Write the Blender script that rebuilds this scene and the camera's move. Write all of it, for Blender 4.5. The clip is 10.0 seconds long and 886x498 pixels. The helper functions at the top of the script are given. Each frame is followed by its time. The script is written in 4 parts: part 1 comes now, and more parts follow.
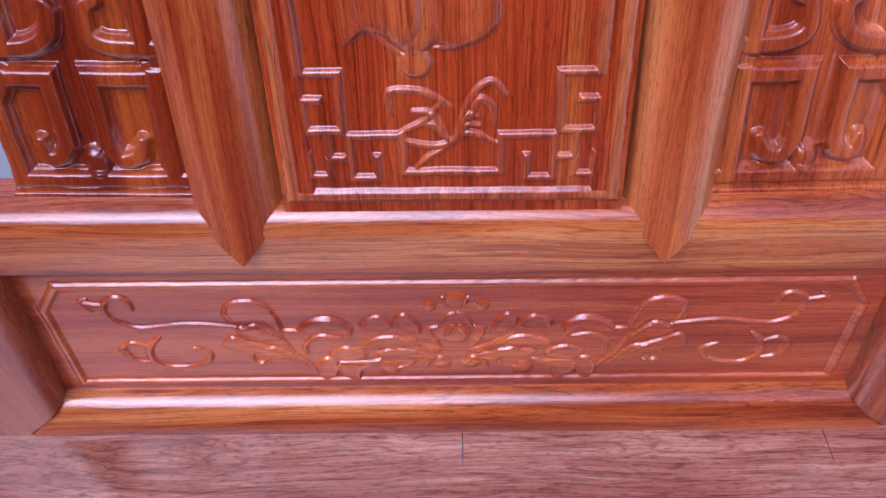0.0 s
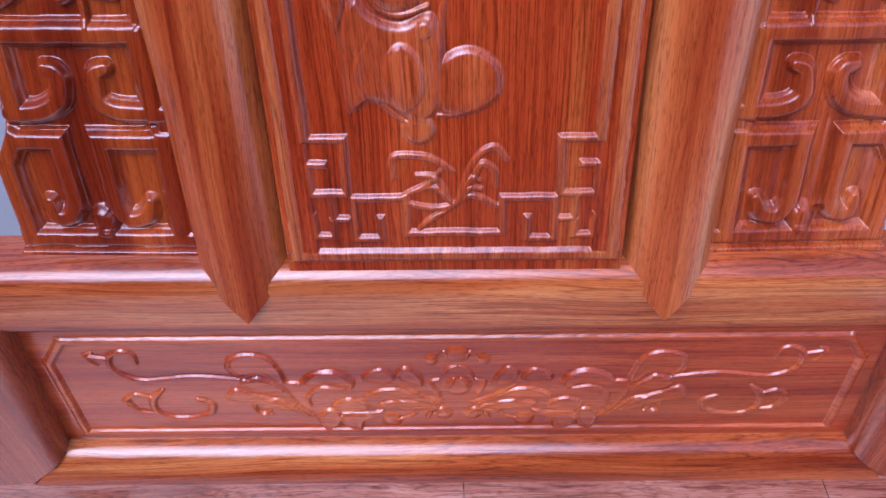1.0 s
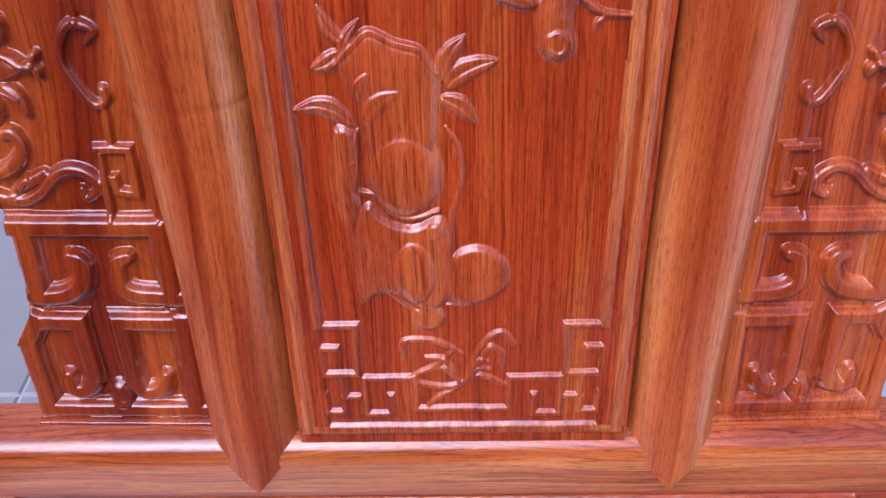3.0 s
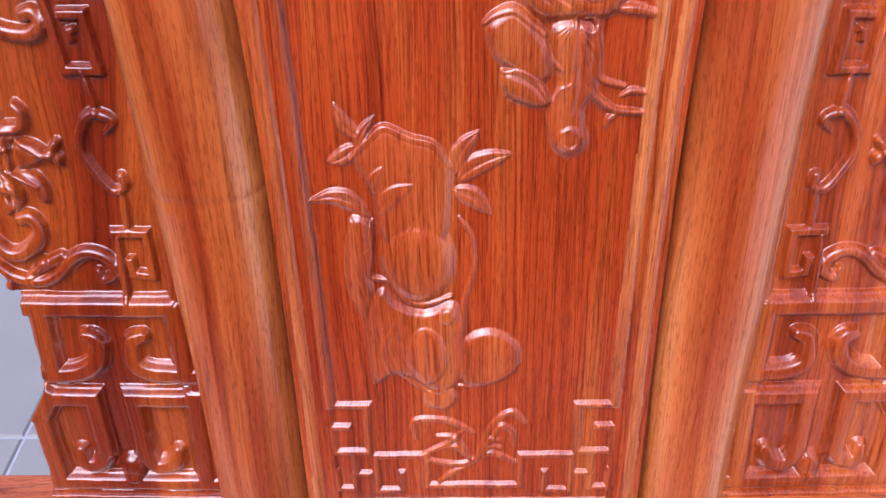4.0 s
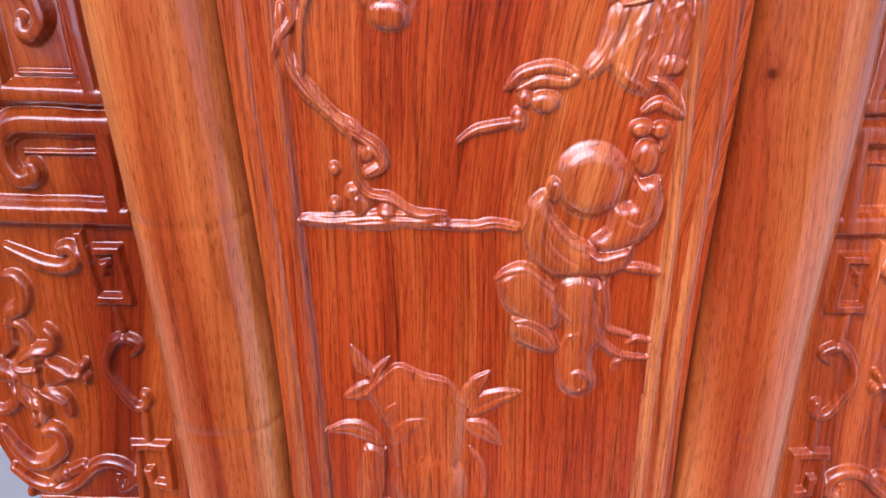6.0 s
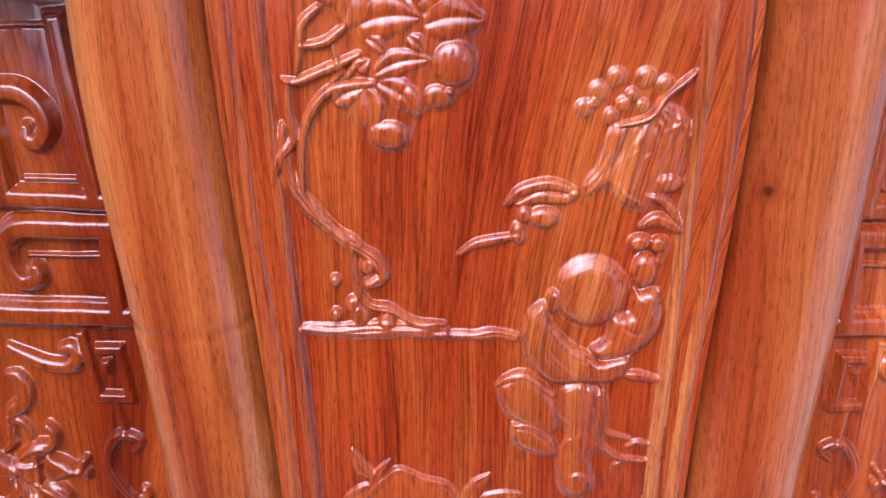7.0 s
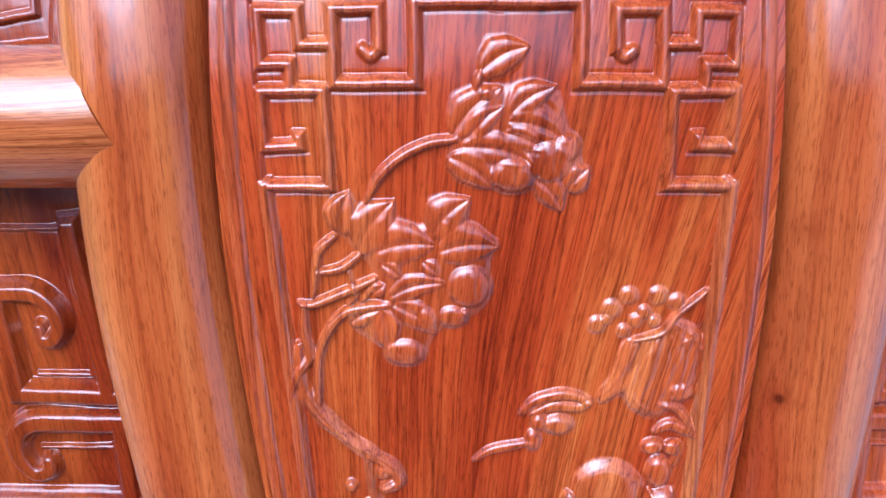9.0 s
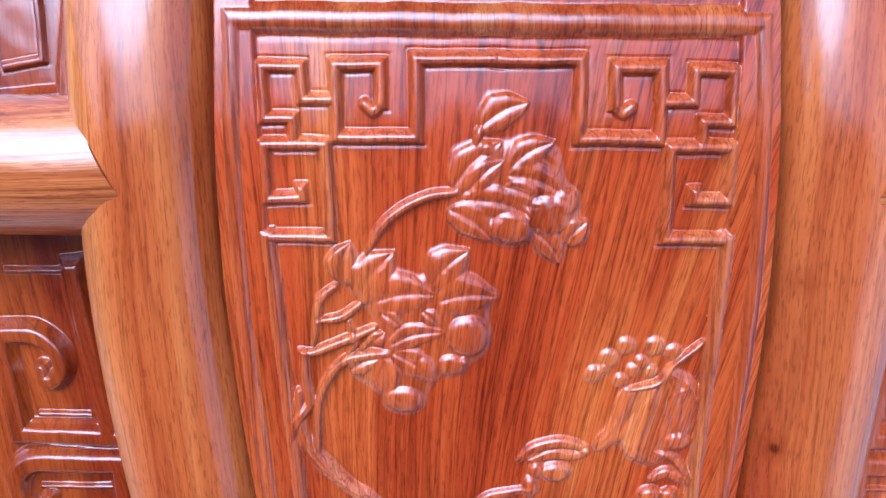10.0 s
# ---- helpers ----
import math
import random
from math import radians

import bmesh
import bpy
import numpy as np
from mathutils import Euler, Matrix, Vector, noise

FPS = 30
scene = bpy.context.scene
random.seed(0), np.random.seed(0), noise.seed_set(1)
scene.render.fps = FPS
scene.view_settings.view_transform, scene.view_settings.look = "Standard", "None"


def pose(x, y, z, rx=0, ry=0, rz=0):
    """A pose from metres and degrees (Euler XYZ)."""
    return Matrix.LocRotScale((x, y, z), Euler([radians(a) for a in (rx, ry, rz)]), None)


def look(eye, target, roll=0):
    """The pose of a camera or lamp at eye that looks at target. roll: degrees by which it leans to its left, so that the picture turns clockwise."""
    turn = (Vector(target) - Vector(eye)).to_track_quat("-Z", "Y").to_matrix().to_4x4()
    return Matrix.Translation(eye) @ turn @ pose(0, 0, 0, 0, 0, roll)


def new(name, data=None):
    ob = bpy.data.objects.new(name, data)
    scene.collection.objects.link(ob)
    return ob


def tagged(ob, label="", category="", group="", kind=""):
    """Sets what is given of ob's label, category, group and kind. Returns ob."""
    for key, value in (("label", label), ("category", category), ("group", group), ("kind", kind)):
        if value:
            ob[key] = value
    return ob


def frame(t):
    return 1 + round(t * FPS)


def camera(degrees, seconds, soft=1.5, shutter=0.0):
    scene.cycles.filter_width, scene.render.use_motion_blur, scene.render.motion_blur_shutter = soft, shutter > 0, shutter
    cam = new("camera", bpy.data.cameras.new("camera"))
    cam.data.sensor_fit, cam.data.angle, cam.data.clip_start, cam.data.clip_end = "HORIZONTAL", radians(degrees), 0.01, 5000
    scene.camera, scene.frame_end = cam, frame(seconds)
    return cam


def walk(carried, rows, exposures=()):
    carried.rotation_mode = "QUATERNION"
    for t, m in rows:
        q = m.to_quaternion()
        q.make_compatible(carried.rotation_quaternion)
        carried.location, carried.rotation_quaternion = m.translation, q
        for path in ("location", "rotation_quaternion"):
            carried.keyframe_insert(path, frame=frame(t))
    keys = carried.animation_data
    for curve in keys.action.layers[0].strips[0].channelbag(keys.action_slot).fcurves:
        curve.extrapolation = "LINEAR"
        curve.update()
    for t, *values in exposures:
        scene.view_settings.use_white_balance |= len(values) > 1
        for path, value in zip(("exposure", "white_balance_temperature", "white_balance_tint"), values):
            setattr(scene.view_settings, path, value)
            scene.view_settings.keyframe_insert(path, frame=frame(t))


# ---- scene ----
cam = camera(58.0, 10.0, soft=1.5)
PATH = [
    (0, (-0.00950, -0.34735, 1.01770), (-0.00593, 0.06184, 0.57890), -0.131),
    (0.5, (-0.00917, -0.34373, 1.02591), (-0.00580, 0.07096, 0.59229), -0.332),
    (1, (-0.01138, -0.33658, 1.03804), (-0.00708, 0.08559, 0.61171), 0.025),
    (1.5, (-0.01206, -0.32441, 1.05692), (-0.00690, 0.10791, 0.64091), 0.289),
    (2, (-0.01385, -0.31321, 1.07528), (-0.00777, 0.12701, 0.66765), 0.287),
    (2.5, (-0.01432, -0.30679, 1.08811), (-0.00842, 0.14127, 0.68910), 0.129),
    (4, (-0.02355, -0.28169, 1.13042), (-0.01848, 0.18326, 0.75122), 0.207),
    (4.5, (-0.02137, -0.27271, 1.14702), (-0.01787, 0.20101, 0.77882), 0.139),
    (5, (-0.02164, -0.26264, 1.16981), (-0.02002, 0.21962, 0.81285), 0.523),
    (5.5, (-0.02653, -0.25313, 1.19139), (-0.02690, 0.23688, 0.84513), 0.721),
    (7, (-0.02720, -0.22285, 1.24830), (-0.02843, 0.28059, 0.92188), 0.631),
    (7.5, (-0.03039, -0.20826, 1.27421), (-0.02963, 0.29577, 0.94871), 0.660),
    (8, (-0.03340, -0.19783, 1.29639), (-0.03104, 0.30788, 0.97350), 0.269),
    (8.5, (-0.03718, -0.18440, 1.31227), (-0.03248, 0.32419, 0.99398), 0.386),
    (9, (-0.03870, -0.17826, 1.32614), (-0.03293, 0.33128, 1.00938), 0.262),
    (9.5, (-0.03962, -0.17466, 1.33523), (-0.03338, 0.33673, 1.02148), 0.469),
    (10, (-0.03884, -0.17356, 1.34213), (-0.03278, 0.34114, 1.03384), 0.761),
]
EXPOSURES = [(0.0, -0.84, 4980, 27), (2.0, -0.88, 5100, 27), (4.5, -0.37, 5620, 21), (7.5, -0.50, 5450, 20), (10.0, -0.30, 4650, 8)]
walk(cam, [(t, look(eye, target, roll)) for t, eye, target, roll in PATH], EXPOSURES)

# ---------------------------------------------------------------- light
world = bpy.data.worlds.new("sky")
scene.world = world
world.use_nodes = True
wt = world.node_tree
sky = wt.nodes.new("ShaderNodeTexSky")
sky.sky_type, sky.sun_disc = "NISHITA", False
sky.sun_elevation, sky.sun_rotation = radians(54), radians(207)
wt.links.new(sky.outputs[0], wt.nodes["Background"].inputs[0])
wt.nodes["Background"].inputs[1].default_value = 0.35
sky.dust_density, sky.air_density, sky.ozone_density = 5.0, 1.0, 2.0
sun_data = bpy.data.lights.new("sun", "SUN")
sun_data.energy, sun_data.angle, sun_data.color = 3.9, radians(54), (0.90, 0.94, 1.0)
sun = new("sun", sun_data)
sun.matrix_world = look((-0.266, -0.523, 0.81), (0, 0, 0))


# ---------------------------------------------------------------- materials
def wood(name, grain, dark, mid, light, seed=0.0, rough=0.3, figure=1.0, curl=0.008, lean=(0.0, 0.0), contrast=1.0, knots=(), spread=0.22, fan=0.0):
    """Lacquered rosewood; grain is the axis along which the fibres run."""
    m = bpy.data.materials.new(name)
    m.use_nodes = True
    nt = m.node_tree
    n, link = nt.nodes, nt.links.new
    bsdf = n["Principled BSDF"]
    geo = n.new("ShaderNodeNewGeometry")

    def mapped(across, along):
        mp = n.new("ShaderNodeMapping")
        s = [across, across, across]
        s["xyz".index(grain)] = along
        mp.inputs["Scale"].default_value = s
        mp.inputs["Location"].default_value = (seed, seed * 1.7, seed * 0.6)
        link(geo.outputs["Position"], mp.inputs["Vector"])
        return mp.outputs[0]

    def noise_tex(vec, scale, detail, rough_, distort=0.0):
        t = n.new("ShaderNodeTexNoise")
        t.inputs["Scale"].default_value, t.inputs["Detail"].default_value = scale, detail
        t.inputs["Roughness"].default_value, t.inputs["Distortion"].default_value = rough_, distort
        link(vec, t.inputs["Vector"])
        return t.outputs["Fac"]

    def ramp(fac, stops):
        r = n.new("ShaderNodeValToRGB")
        els = r.color_ramp.elements
        while len(els) < len(stops):
            els.new(0.5)
        for e, (p, c) in zip(els, stops):
            e.position, e.color = p, (*c, 1)
        link(fac, r.inputs[0])
        return r.outputs[0]

    def mix(kind, fac, a, b):
        x = n.new("ShaderNodeMix")
        x.data_type, x.blend_type = "RGBA", kind
        for sock, v in ((x.inputs[0], fac), (x.inputs[6], a), (x.inputs[7], b)):
            if isinstance(v, bpy.types.NodeSocket):
                link(v, sock)
            else:
                sock.default_value = v if not isinstance(v, tuple) else (*v, 1)
        return x.outputs[2]

    # slow bends of the fibres
    bend = n.new("ShaderNodeTexNoise")
    bend.inputs["Scale"].default_value, bend.inputs["Detail"].default_value = 7, 2
    stretched = mapped(1.0, 0.35)
    link(stretched, bend.inputs["Vector"])
    sub = n.new("ShaderNodeVectorMath")
    sub.operation = "SUBTRACT"
    link(bend.outputs["Color"], sub.inputs[0])
    sub.inputs[1].default_value = (0.5, 0.5, 0.5)
    scaled = n.new("ShaderNodeVectorMath")
    scaled.operation = "SCALE"
    link(sub.outputs[0], scaled.inputs[0])
    scaled.inputs["Scale"].default_value = curl
    # the planks are sawn along the lean of the back
    parts = n.new("ShaderNodeSeparateXYZ")
    link(geo.outputs["Position"], parts.inputs[0])

    def calc(op, a, b):
        x = n.new("ShaderNodeMath")
        x.operation = op
        for sock, v in zip(x.inputs, (a, b)):
            if isinstance(v, bpy.types.NodeSocket):
                link(v, sock)
            else:
                sock.default_value = v
        return x.outputs[0]

    rise = calc("SUBTRACT", parts.outputs[2], 0.68)
    bow = calc("ADD", calc("MULTIPLY", rise, lean[0]), calc("MULTIPLY", calc("MULTIPLY", rise, rise), lean[1]))
    upright = n.new("ShaderNodeCombineXYZ")
    # the grain of the crotch wood fans out towards the top
    spray = calc("MULTIPLY", calc("MULTIPLY", calc("ADD", parts.outputs[0], 0.1), fan), calc("MAXIMUM", calc("SUBTRACT", parts.outputs[2], 1.0), 0.0))
    link(calc("SUBTRACT", calc("ADD", parts.outputs[0], calc("MULTIPLY", rise, 0.024 if grain == "z" else 0.0)), spray), upright.inputs[0])
    link(calc("SUBTRACT", parts.outputs[1], bow), upright.inputs[1])
    link(parts.outputs[2], upright.inputs[2])
    added = n.new("ShaderNodeVectorMath")
    link(upright.outputs[0], added.inputs[0])
    link(scaled.outputs[0], added.inputs[1])

    def fibre(across, along):
        mp = n.new("ShaderNodeMapping")
        s = [across, across, across]
        s["xyz".index(grain)] = along
        s[1] = across * 0.45
        mp.inputs["Scale"].default_value = s
        mp.inputs["Location"].default_value = (seed * 1.3, seed, seed * 0.7)
        link(added.outputs[0], mp.inputs["Vector"])
        return mp.outputs[0]

    bands = noise_tex(fibre(1.0, 0.05), 48 * figure, 3, 0.5)
    rings = noise_tex(fibre(1.0, 0.022), 300 * figure, 4, 0.62)
    lines = noise_tex(fibre(1.0, 0.045), 950, 2, 0.5)
    pores = noise_tex(fibre(1.0, 0.09), 1500, 2, 0.5)
    veins = noise_tex(fibre(1.0, 0.018), 95 * figure, 2, 0.55)
    threads = noise_tex(fibre(1.0, 0.016), 240 * figure, 1, 0.4, 0.15)
    cloud = noise_tex(mapped(1.0, 0.5), 9, 3, 0.5)
    base = ramp(bands, [(0.47 - spread, dark), (0.48, mid), (0.49 + spread, light)])
    base = mix("MULTIPLY", 0.6 * contrast, base, ramp(rings, [(0.34, (0.55, 0.42, 0.36)), (0.45, (0.94, 0.90, 0.88)), (0.54, (1.05, 1.08, 1.08)), (0.66, (1.3, 1.7, 1.9))]))
    dark_line, clear = (0.42, 0.28, 0.22), (1, 1, 1)
    base = mix("MULTIPLY", min(1.0, 0.7 * contrast), base, ramp(veins, [(0.392, clear), (0.405, dark_line), (0.418, clear), (0.488, clear), (0.500, dark_line), (0.513, clear), (0.580, clear), (0.59, dark_line), (0.602, clear)]))
    base = mix("MULTIPLY", min(1.0, 0.62 * contrast), base, ramp(threads, [(0.44, clear), (0.485, (0.50, 0.35, 0.28)), (0.52, clear), (0.60, clear), (0.64, (0.55, 0.42, 0.35)), (0.68, clear)]))
    base = mix("MULTIPLY", 0.42 * contrast, base, ramp(lines, [(0.33, (0.38, 0.27, 0.22)), (0.43, (1, 1, 1))]))
    base = mix("MULTIPLY", 0.55, base, ramp(pores, [(0.36, (0.5, 0.4, 0.36)), (0.46, (1, 1, 1))]))
    base = mix("MULTIPLY", 0.6, base, ramp(cloud, [(0.3, (0.72, 0.68, 0.66)), (0.7, (1.2, 1.2, 1.2))]))
    for spot in knots:
        off = n.new("ShaderNodeVectorMath")
        off.operation = "DISTANCE"
        warp = n.new("ShaderNodeVectorMath")
        warp.operation = "MULTIPLY_ADD"
        link(sub.outputs[0], warp.inputs[0])
        warp.inputs[1].default_value = (0.01, 0.01, 0.01)
        link(geo.outputs["Position"], warp.inputs[2])
        link(warp.outputs[0], off.inputs[0])
        off.inputs[1].default_value = spot
        base = mix("MULTIPLY", 1.0, base, ramp(calc("MULTIPLY", off.outputs["Value"], 100), [(0.14, (0.30, 0.22, 0.19)), (0.34, (0.8, 0.72, 0.68)), (1.0, (1, 1, 1))]))
    link(base, bsdf.inputs["Base Color"])
    bsdf.inputs["Roughness"].default_value = rough
    bsdf.inputs["Specular IOR Level"].default_value = 0.05
    bsdf.inputs["Coat Weight"].default_value = 1.0
    bsdf.inputs["Coat IOR"].default_value = 1.66
    bsdf.inputs["Coat Roughness"].default_value = 0.17
    bump = n.new("ShaderNodeBump")
    bump.inputs["Strength"].default_value, bump.inputs["Distance"].default_value = 0.35, 0.0003
    link(lines, bump.inputs["Height"])
    wave = n.new("ShaderNodeBump")
    wave.inputs["Strength"].default_value, wave.inputs["Distance"].default_value = 0.4, 0.0009
    link(noise_tex(mapped(1.0, 0.35), 75, 2, 0.5), wave.inputs["Height"])
    fine = n.new("ShaderNodeBump")
    fine.inputs["Strength"].default_value, fine.inputs["Distance"].default_value = 0.3, 0.0002
    link(rings, fine.inputs["Height"])
    link(wave.outputs[0], fine.inputs["Normal"])
    link(bump.outputs[0], bsdf.inputs["Normal"])
    link(fine.outputs[0], bsdf.inputs["Coat Normal"])
    return m


PANEL = wood("panel_rosewood", "z", (0.218, 0.0177, 0.00242), (0.371, 0.0484, 0.00725), (0.476, 0.113, 0.0193), 0.0, curl=0.018, lean=(0.19, 0.08), spread=0.30, fan=1.35)
KNOTS = ((0.117, 0.0932, 1.0759), (0.118, 0.1124, 1.1546), (-0.158, 0.128, 1.160), (-0.140, 0.118, 1.205))
POST = wood("post_rosewood", "z", (0.27, 0.036, 0.006), (0.44, 0.098, 0.0185), (0.56, 0.185, 0.046), 3.1, figure=0.6, curl=0.026, lean=(0.19, 0.08), contrast=0.6, knots=KNOTS, spread=0.13)
POST_PALE = wood("post_rosewood_pale", "z", (0.29, 0.042, 0.008), (0.46, 0.112, 0.0235), (0.57, 0.205, 0.055), 4.6, figure=0.55, curl=0.03, lean=(0.19, 0.08), contrast=0.55, knots=KNOTS, spread=0.13)
# colours set darker and redder than WING_EAST's
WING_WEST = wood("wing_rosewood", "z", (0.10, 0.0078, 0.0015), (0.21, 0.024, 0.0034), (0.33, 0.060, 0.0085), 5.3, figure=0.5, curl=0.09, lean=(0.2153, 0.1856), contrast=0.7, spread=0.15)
RAIL = wood("rail_rosewood", "x", (0.21, 0.030, 0.006), (0.41, 0.088, 0.018), (0.54, 0.185, 0.05), 7.7, figure=0.7, curl=0.06, contrast=0.95, spread=0.15)
STILE = wood("stile_rosewood", "z", (0.226, 0.0339, 0.00967), (0.339, 0.0685, 0.021), (0.419, 0.113, 0.0403), 6.1, figure=0.8, curl=0.02, contrast=0.7)
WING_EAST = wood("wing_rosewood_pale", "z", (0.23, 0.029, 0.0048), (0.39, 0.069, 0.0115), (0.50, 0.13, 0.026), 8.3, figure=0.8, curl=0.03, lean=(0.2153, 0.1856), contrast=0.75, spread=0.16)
BORDER = wood("border_rosewood", "z", (0.25, 0.033, 0.007), (0.38, 0.070, 0.015), (0.48, 0.14, 0.036), 2.2, figure=0.9, curl=0.018, lean=(0.19, 0.08), contrast=0.9, spread=0.2)
# paler, more golden rosewood for the carved pieces
CARVED = wood("carved_rosewood", "z", (0.24, 0.026, 0.0046), (0.405, 0.070, 0.0135), (0.515, 0.142, 0.033), 0.0, curl=0.018, lean=(0.19, 0.08), contrast=0.95, spread=0.28, fan=1.35)
CARVED_FLOWER = wood("carved_flower_rosewood", "x", (0.29, 0.034, 0.008), (0.44, 0.074, 0.016), (0.54, 0.125, 0.030), 9.2, figure=0.8, curl=0.04, contrast=0.7, spread=0.16)
LOWER = wood("lower_panel_rosewood", "x", (0.26, 0.028, 0.006), (0.40, 0.060, 0.012), (0.50, 0.105, 0.024), 9.2, figure=0.8, curl=0.04, contrast=0.7, spread=0.16)
SEAT = wood("seat_rosewood", "x", (0.226, 0.0645, 0.0363), (0.322, 0.113, 0.0685), (0.419, 0.185, 0.121), 11.4, figure=1.3, curl=0.04, contrast=1.0, spread=0.2)


def tile_material(name, colour, rough):
    m = bpy.data.materials.new(name)
    m.use_nodes = True
    nt = m.node_tree
    n, link = nt.nodes, nt.links.new
    t = n.new("ShaderNodeTexNoise")
    t.inputs["Scale"].default_value, t.inputs["Detail"].default_value = 9, 6
    geo = n.new("ShaderNodeNewGeometry")
    link(geo.outputs["Position"], t.inputs["Vector"])
    r = n.new("ShaderNodeValToRGB")
    r.color_ramp.elements[0].color = (*[c * 0.85 for c in colour], 1)
    r.color_ramp.elements[1].color = (*[c * 1.1 for c in colour], 1)
    link(t.outputs["Fac"], r.inputs[0])
    link(r.outputs[0], n["Principled BSDF"].inputs["Base Color"])
    n["Principled BSDF"].inputs["Roughness"].default_value = rough
    return m


TILE = tile_material("glazed_tile", (0.25, 0.238, 0.225), 0.4)
GROUT = tile_material("pale_concrete", (0.36, 0.36, 0.39), 0.9)


# ---------------------------------------------------------------- mesh helpers
def mesh_object(name, verts, faces, material, parent=None, label="", sharp=40, smooth=True):
    me = bpy.data.meshes.new(name)
    me.from_pydata([tuple(v) for v in verts], [], faces)
    bm = bmesh.new()
    bm.from_mesh(me)
    bmesh.ops.recalc_face_normals(bm, faces=bm.faces)
    bm.to_mesh(me)
    bm.free()
    me.materials.append(material)
    me.polygons.foreach_set("use_smooth", [smooth] * len(me.polygons))
    if smooth:
        me.set_sharp_from_angle(angle=radians(sharp))
    ob = new(name, me)
    ob.parent = parent
    if label:
        tagged(ob, label)
    return ob


def lofted(name, rings, material, parent, label="", closed=True, caps=True, sharp=40):
    """A skin over rings of equally many points."""
    k = len(rings[0])
    verts = [v for ring in rings for v in ring]
    faces = []
    for a in range(len(rings) - 1):
        for b in range(k if closed else k - 1):
            c = (b + 1) % k
            faces.append((a * k + b, a * k + c, (a + 1) * k + c, (a + 1) * k + b))
    if caps:
        faces.append(tuple(range(k)))
        faces.append(tuple((len(rings) - 1) * k + b for b in range(k)))
    return mesh_object(name, verts, faces, material, parent, label, sharp)


SHEAR = -0.024   # the whole back leans a little to one side


def shifted(u, z):
    return u + SHEAR * (z - 0.67)


def centre_y(z):
    d = z - 0.682
    return 0.0105 + 0.19 * d + 0.08 * d * d + 1.35 * np.maximum(z - 1.20, 0) ** 2


def post_y(z):
    """The posts bend further back at the top than the panel."""
    return centre_y(z) + 0.5 * max(z - 1.20, 0) ** 2


def wing_y(u, z):
    d = z - 0.68
    return 0.0324 + 0.2153 * d + 0.1856 * d * d + 0.02 * (abs(u) - 0.2)


def on_centre(u, z, h):
    return (shifted(u, z), centre_y(z) - 0.98 * h, z + 0.2 * h)


def on_lower(u, z, h):
    return (shifted(u, z), 0.012 - h, z)


def on_wing(side):
    def place(u, z, h):
        return (shifted(side * u, z), wing_y(u, z) - 0.97 * h, z + 0.22 * h)
    return place


def smooth_path(points, steps=7):
    """A curve through the points."""
    p = [Vector(q) for q in points]
    p = [p[0] * 2 - p[1]] + p + [p[-1] * 2 - p[-2]]
    out = []
    for i in range(1, len(p) - 2):
        for s in range(steps):
            t = s / steps
            out.append(0.5 * (2 * p[i] + (p[i + 1] - p[i - 1]) * t + (2 * p[i - 1] - 5 * p[i] + 4 * p[i + 1] - p[i + 2]) * t * t
                              + (3 * p[i] - p[i - 1] - 3 * p[i + 1] + p[i + 2]) * t ** 3))
    return out + [p[-2]]


ROUND = ((0, 1), (0.3, 0.975), (0.52, 0.89), (0.72, 0.70), (0.87, 0.42), (0.96, 0.19), (1.04, 0.07), (1.18, 0))
STEPPED = ((0, 1), (0.36, 0.985), (0.54, 0.90), (0.79, 0.40), (0.83, 0.31), (0.93, 0.30), (0.98, 0.15), (1.04, 0.02), (1.1, 0))
FLAT = ((0, 1), (0.45, 0.99), (0.68, 0.90), (0.90, 0.36), (1.0, 0.1), (1.12, 0))
FRET = ((0, 1), (0.2, 0.97), (0.4, 0.88), (0.6, 0.71), (0.78, 0.47), (0.93, 0.22), (1.04, 0.07), (1.16, 0))
LEAF = ((0, 0.66), (0.07, 0.71), (0.17, 0.86), (0.32, 0.98), (0.5, 1), (0.68, 0.93), (0.82, 0.76), (0.93, 0.46), (1.02, 0.16), (1.12, 0.04), (1.22, 0))


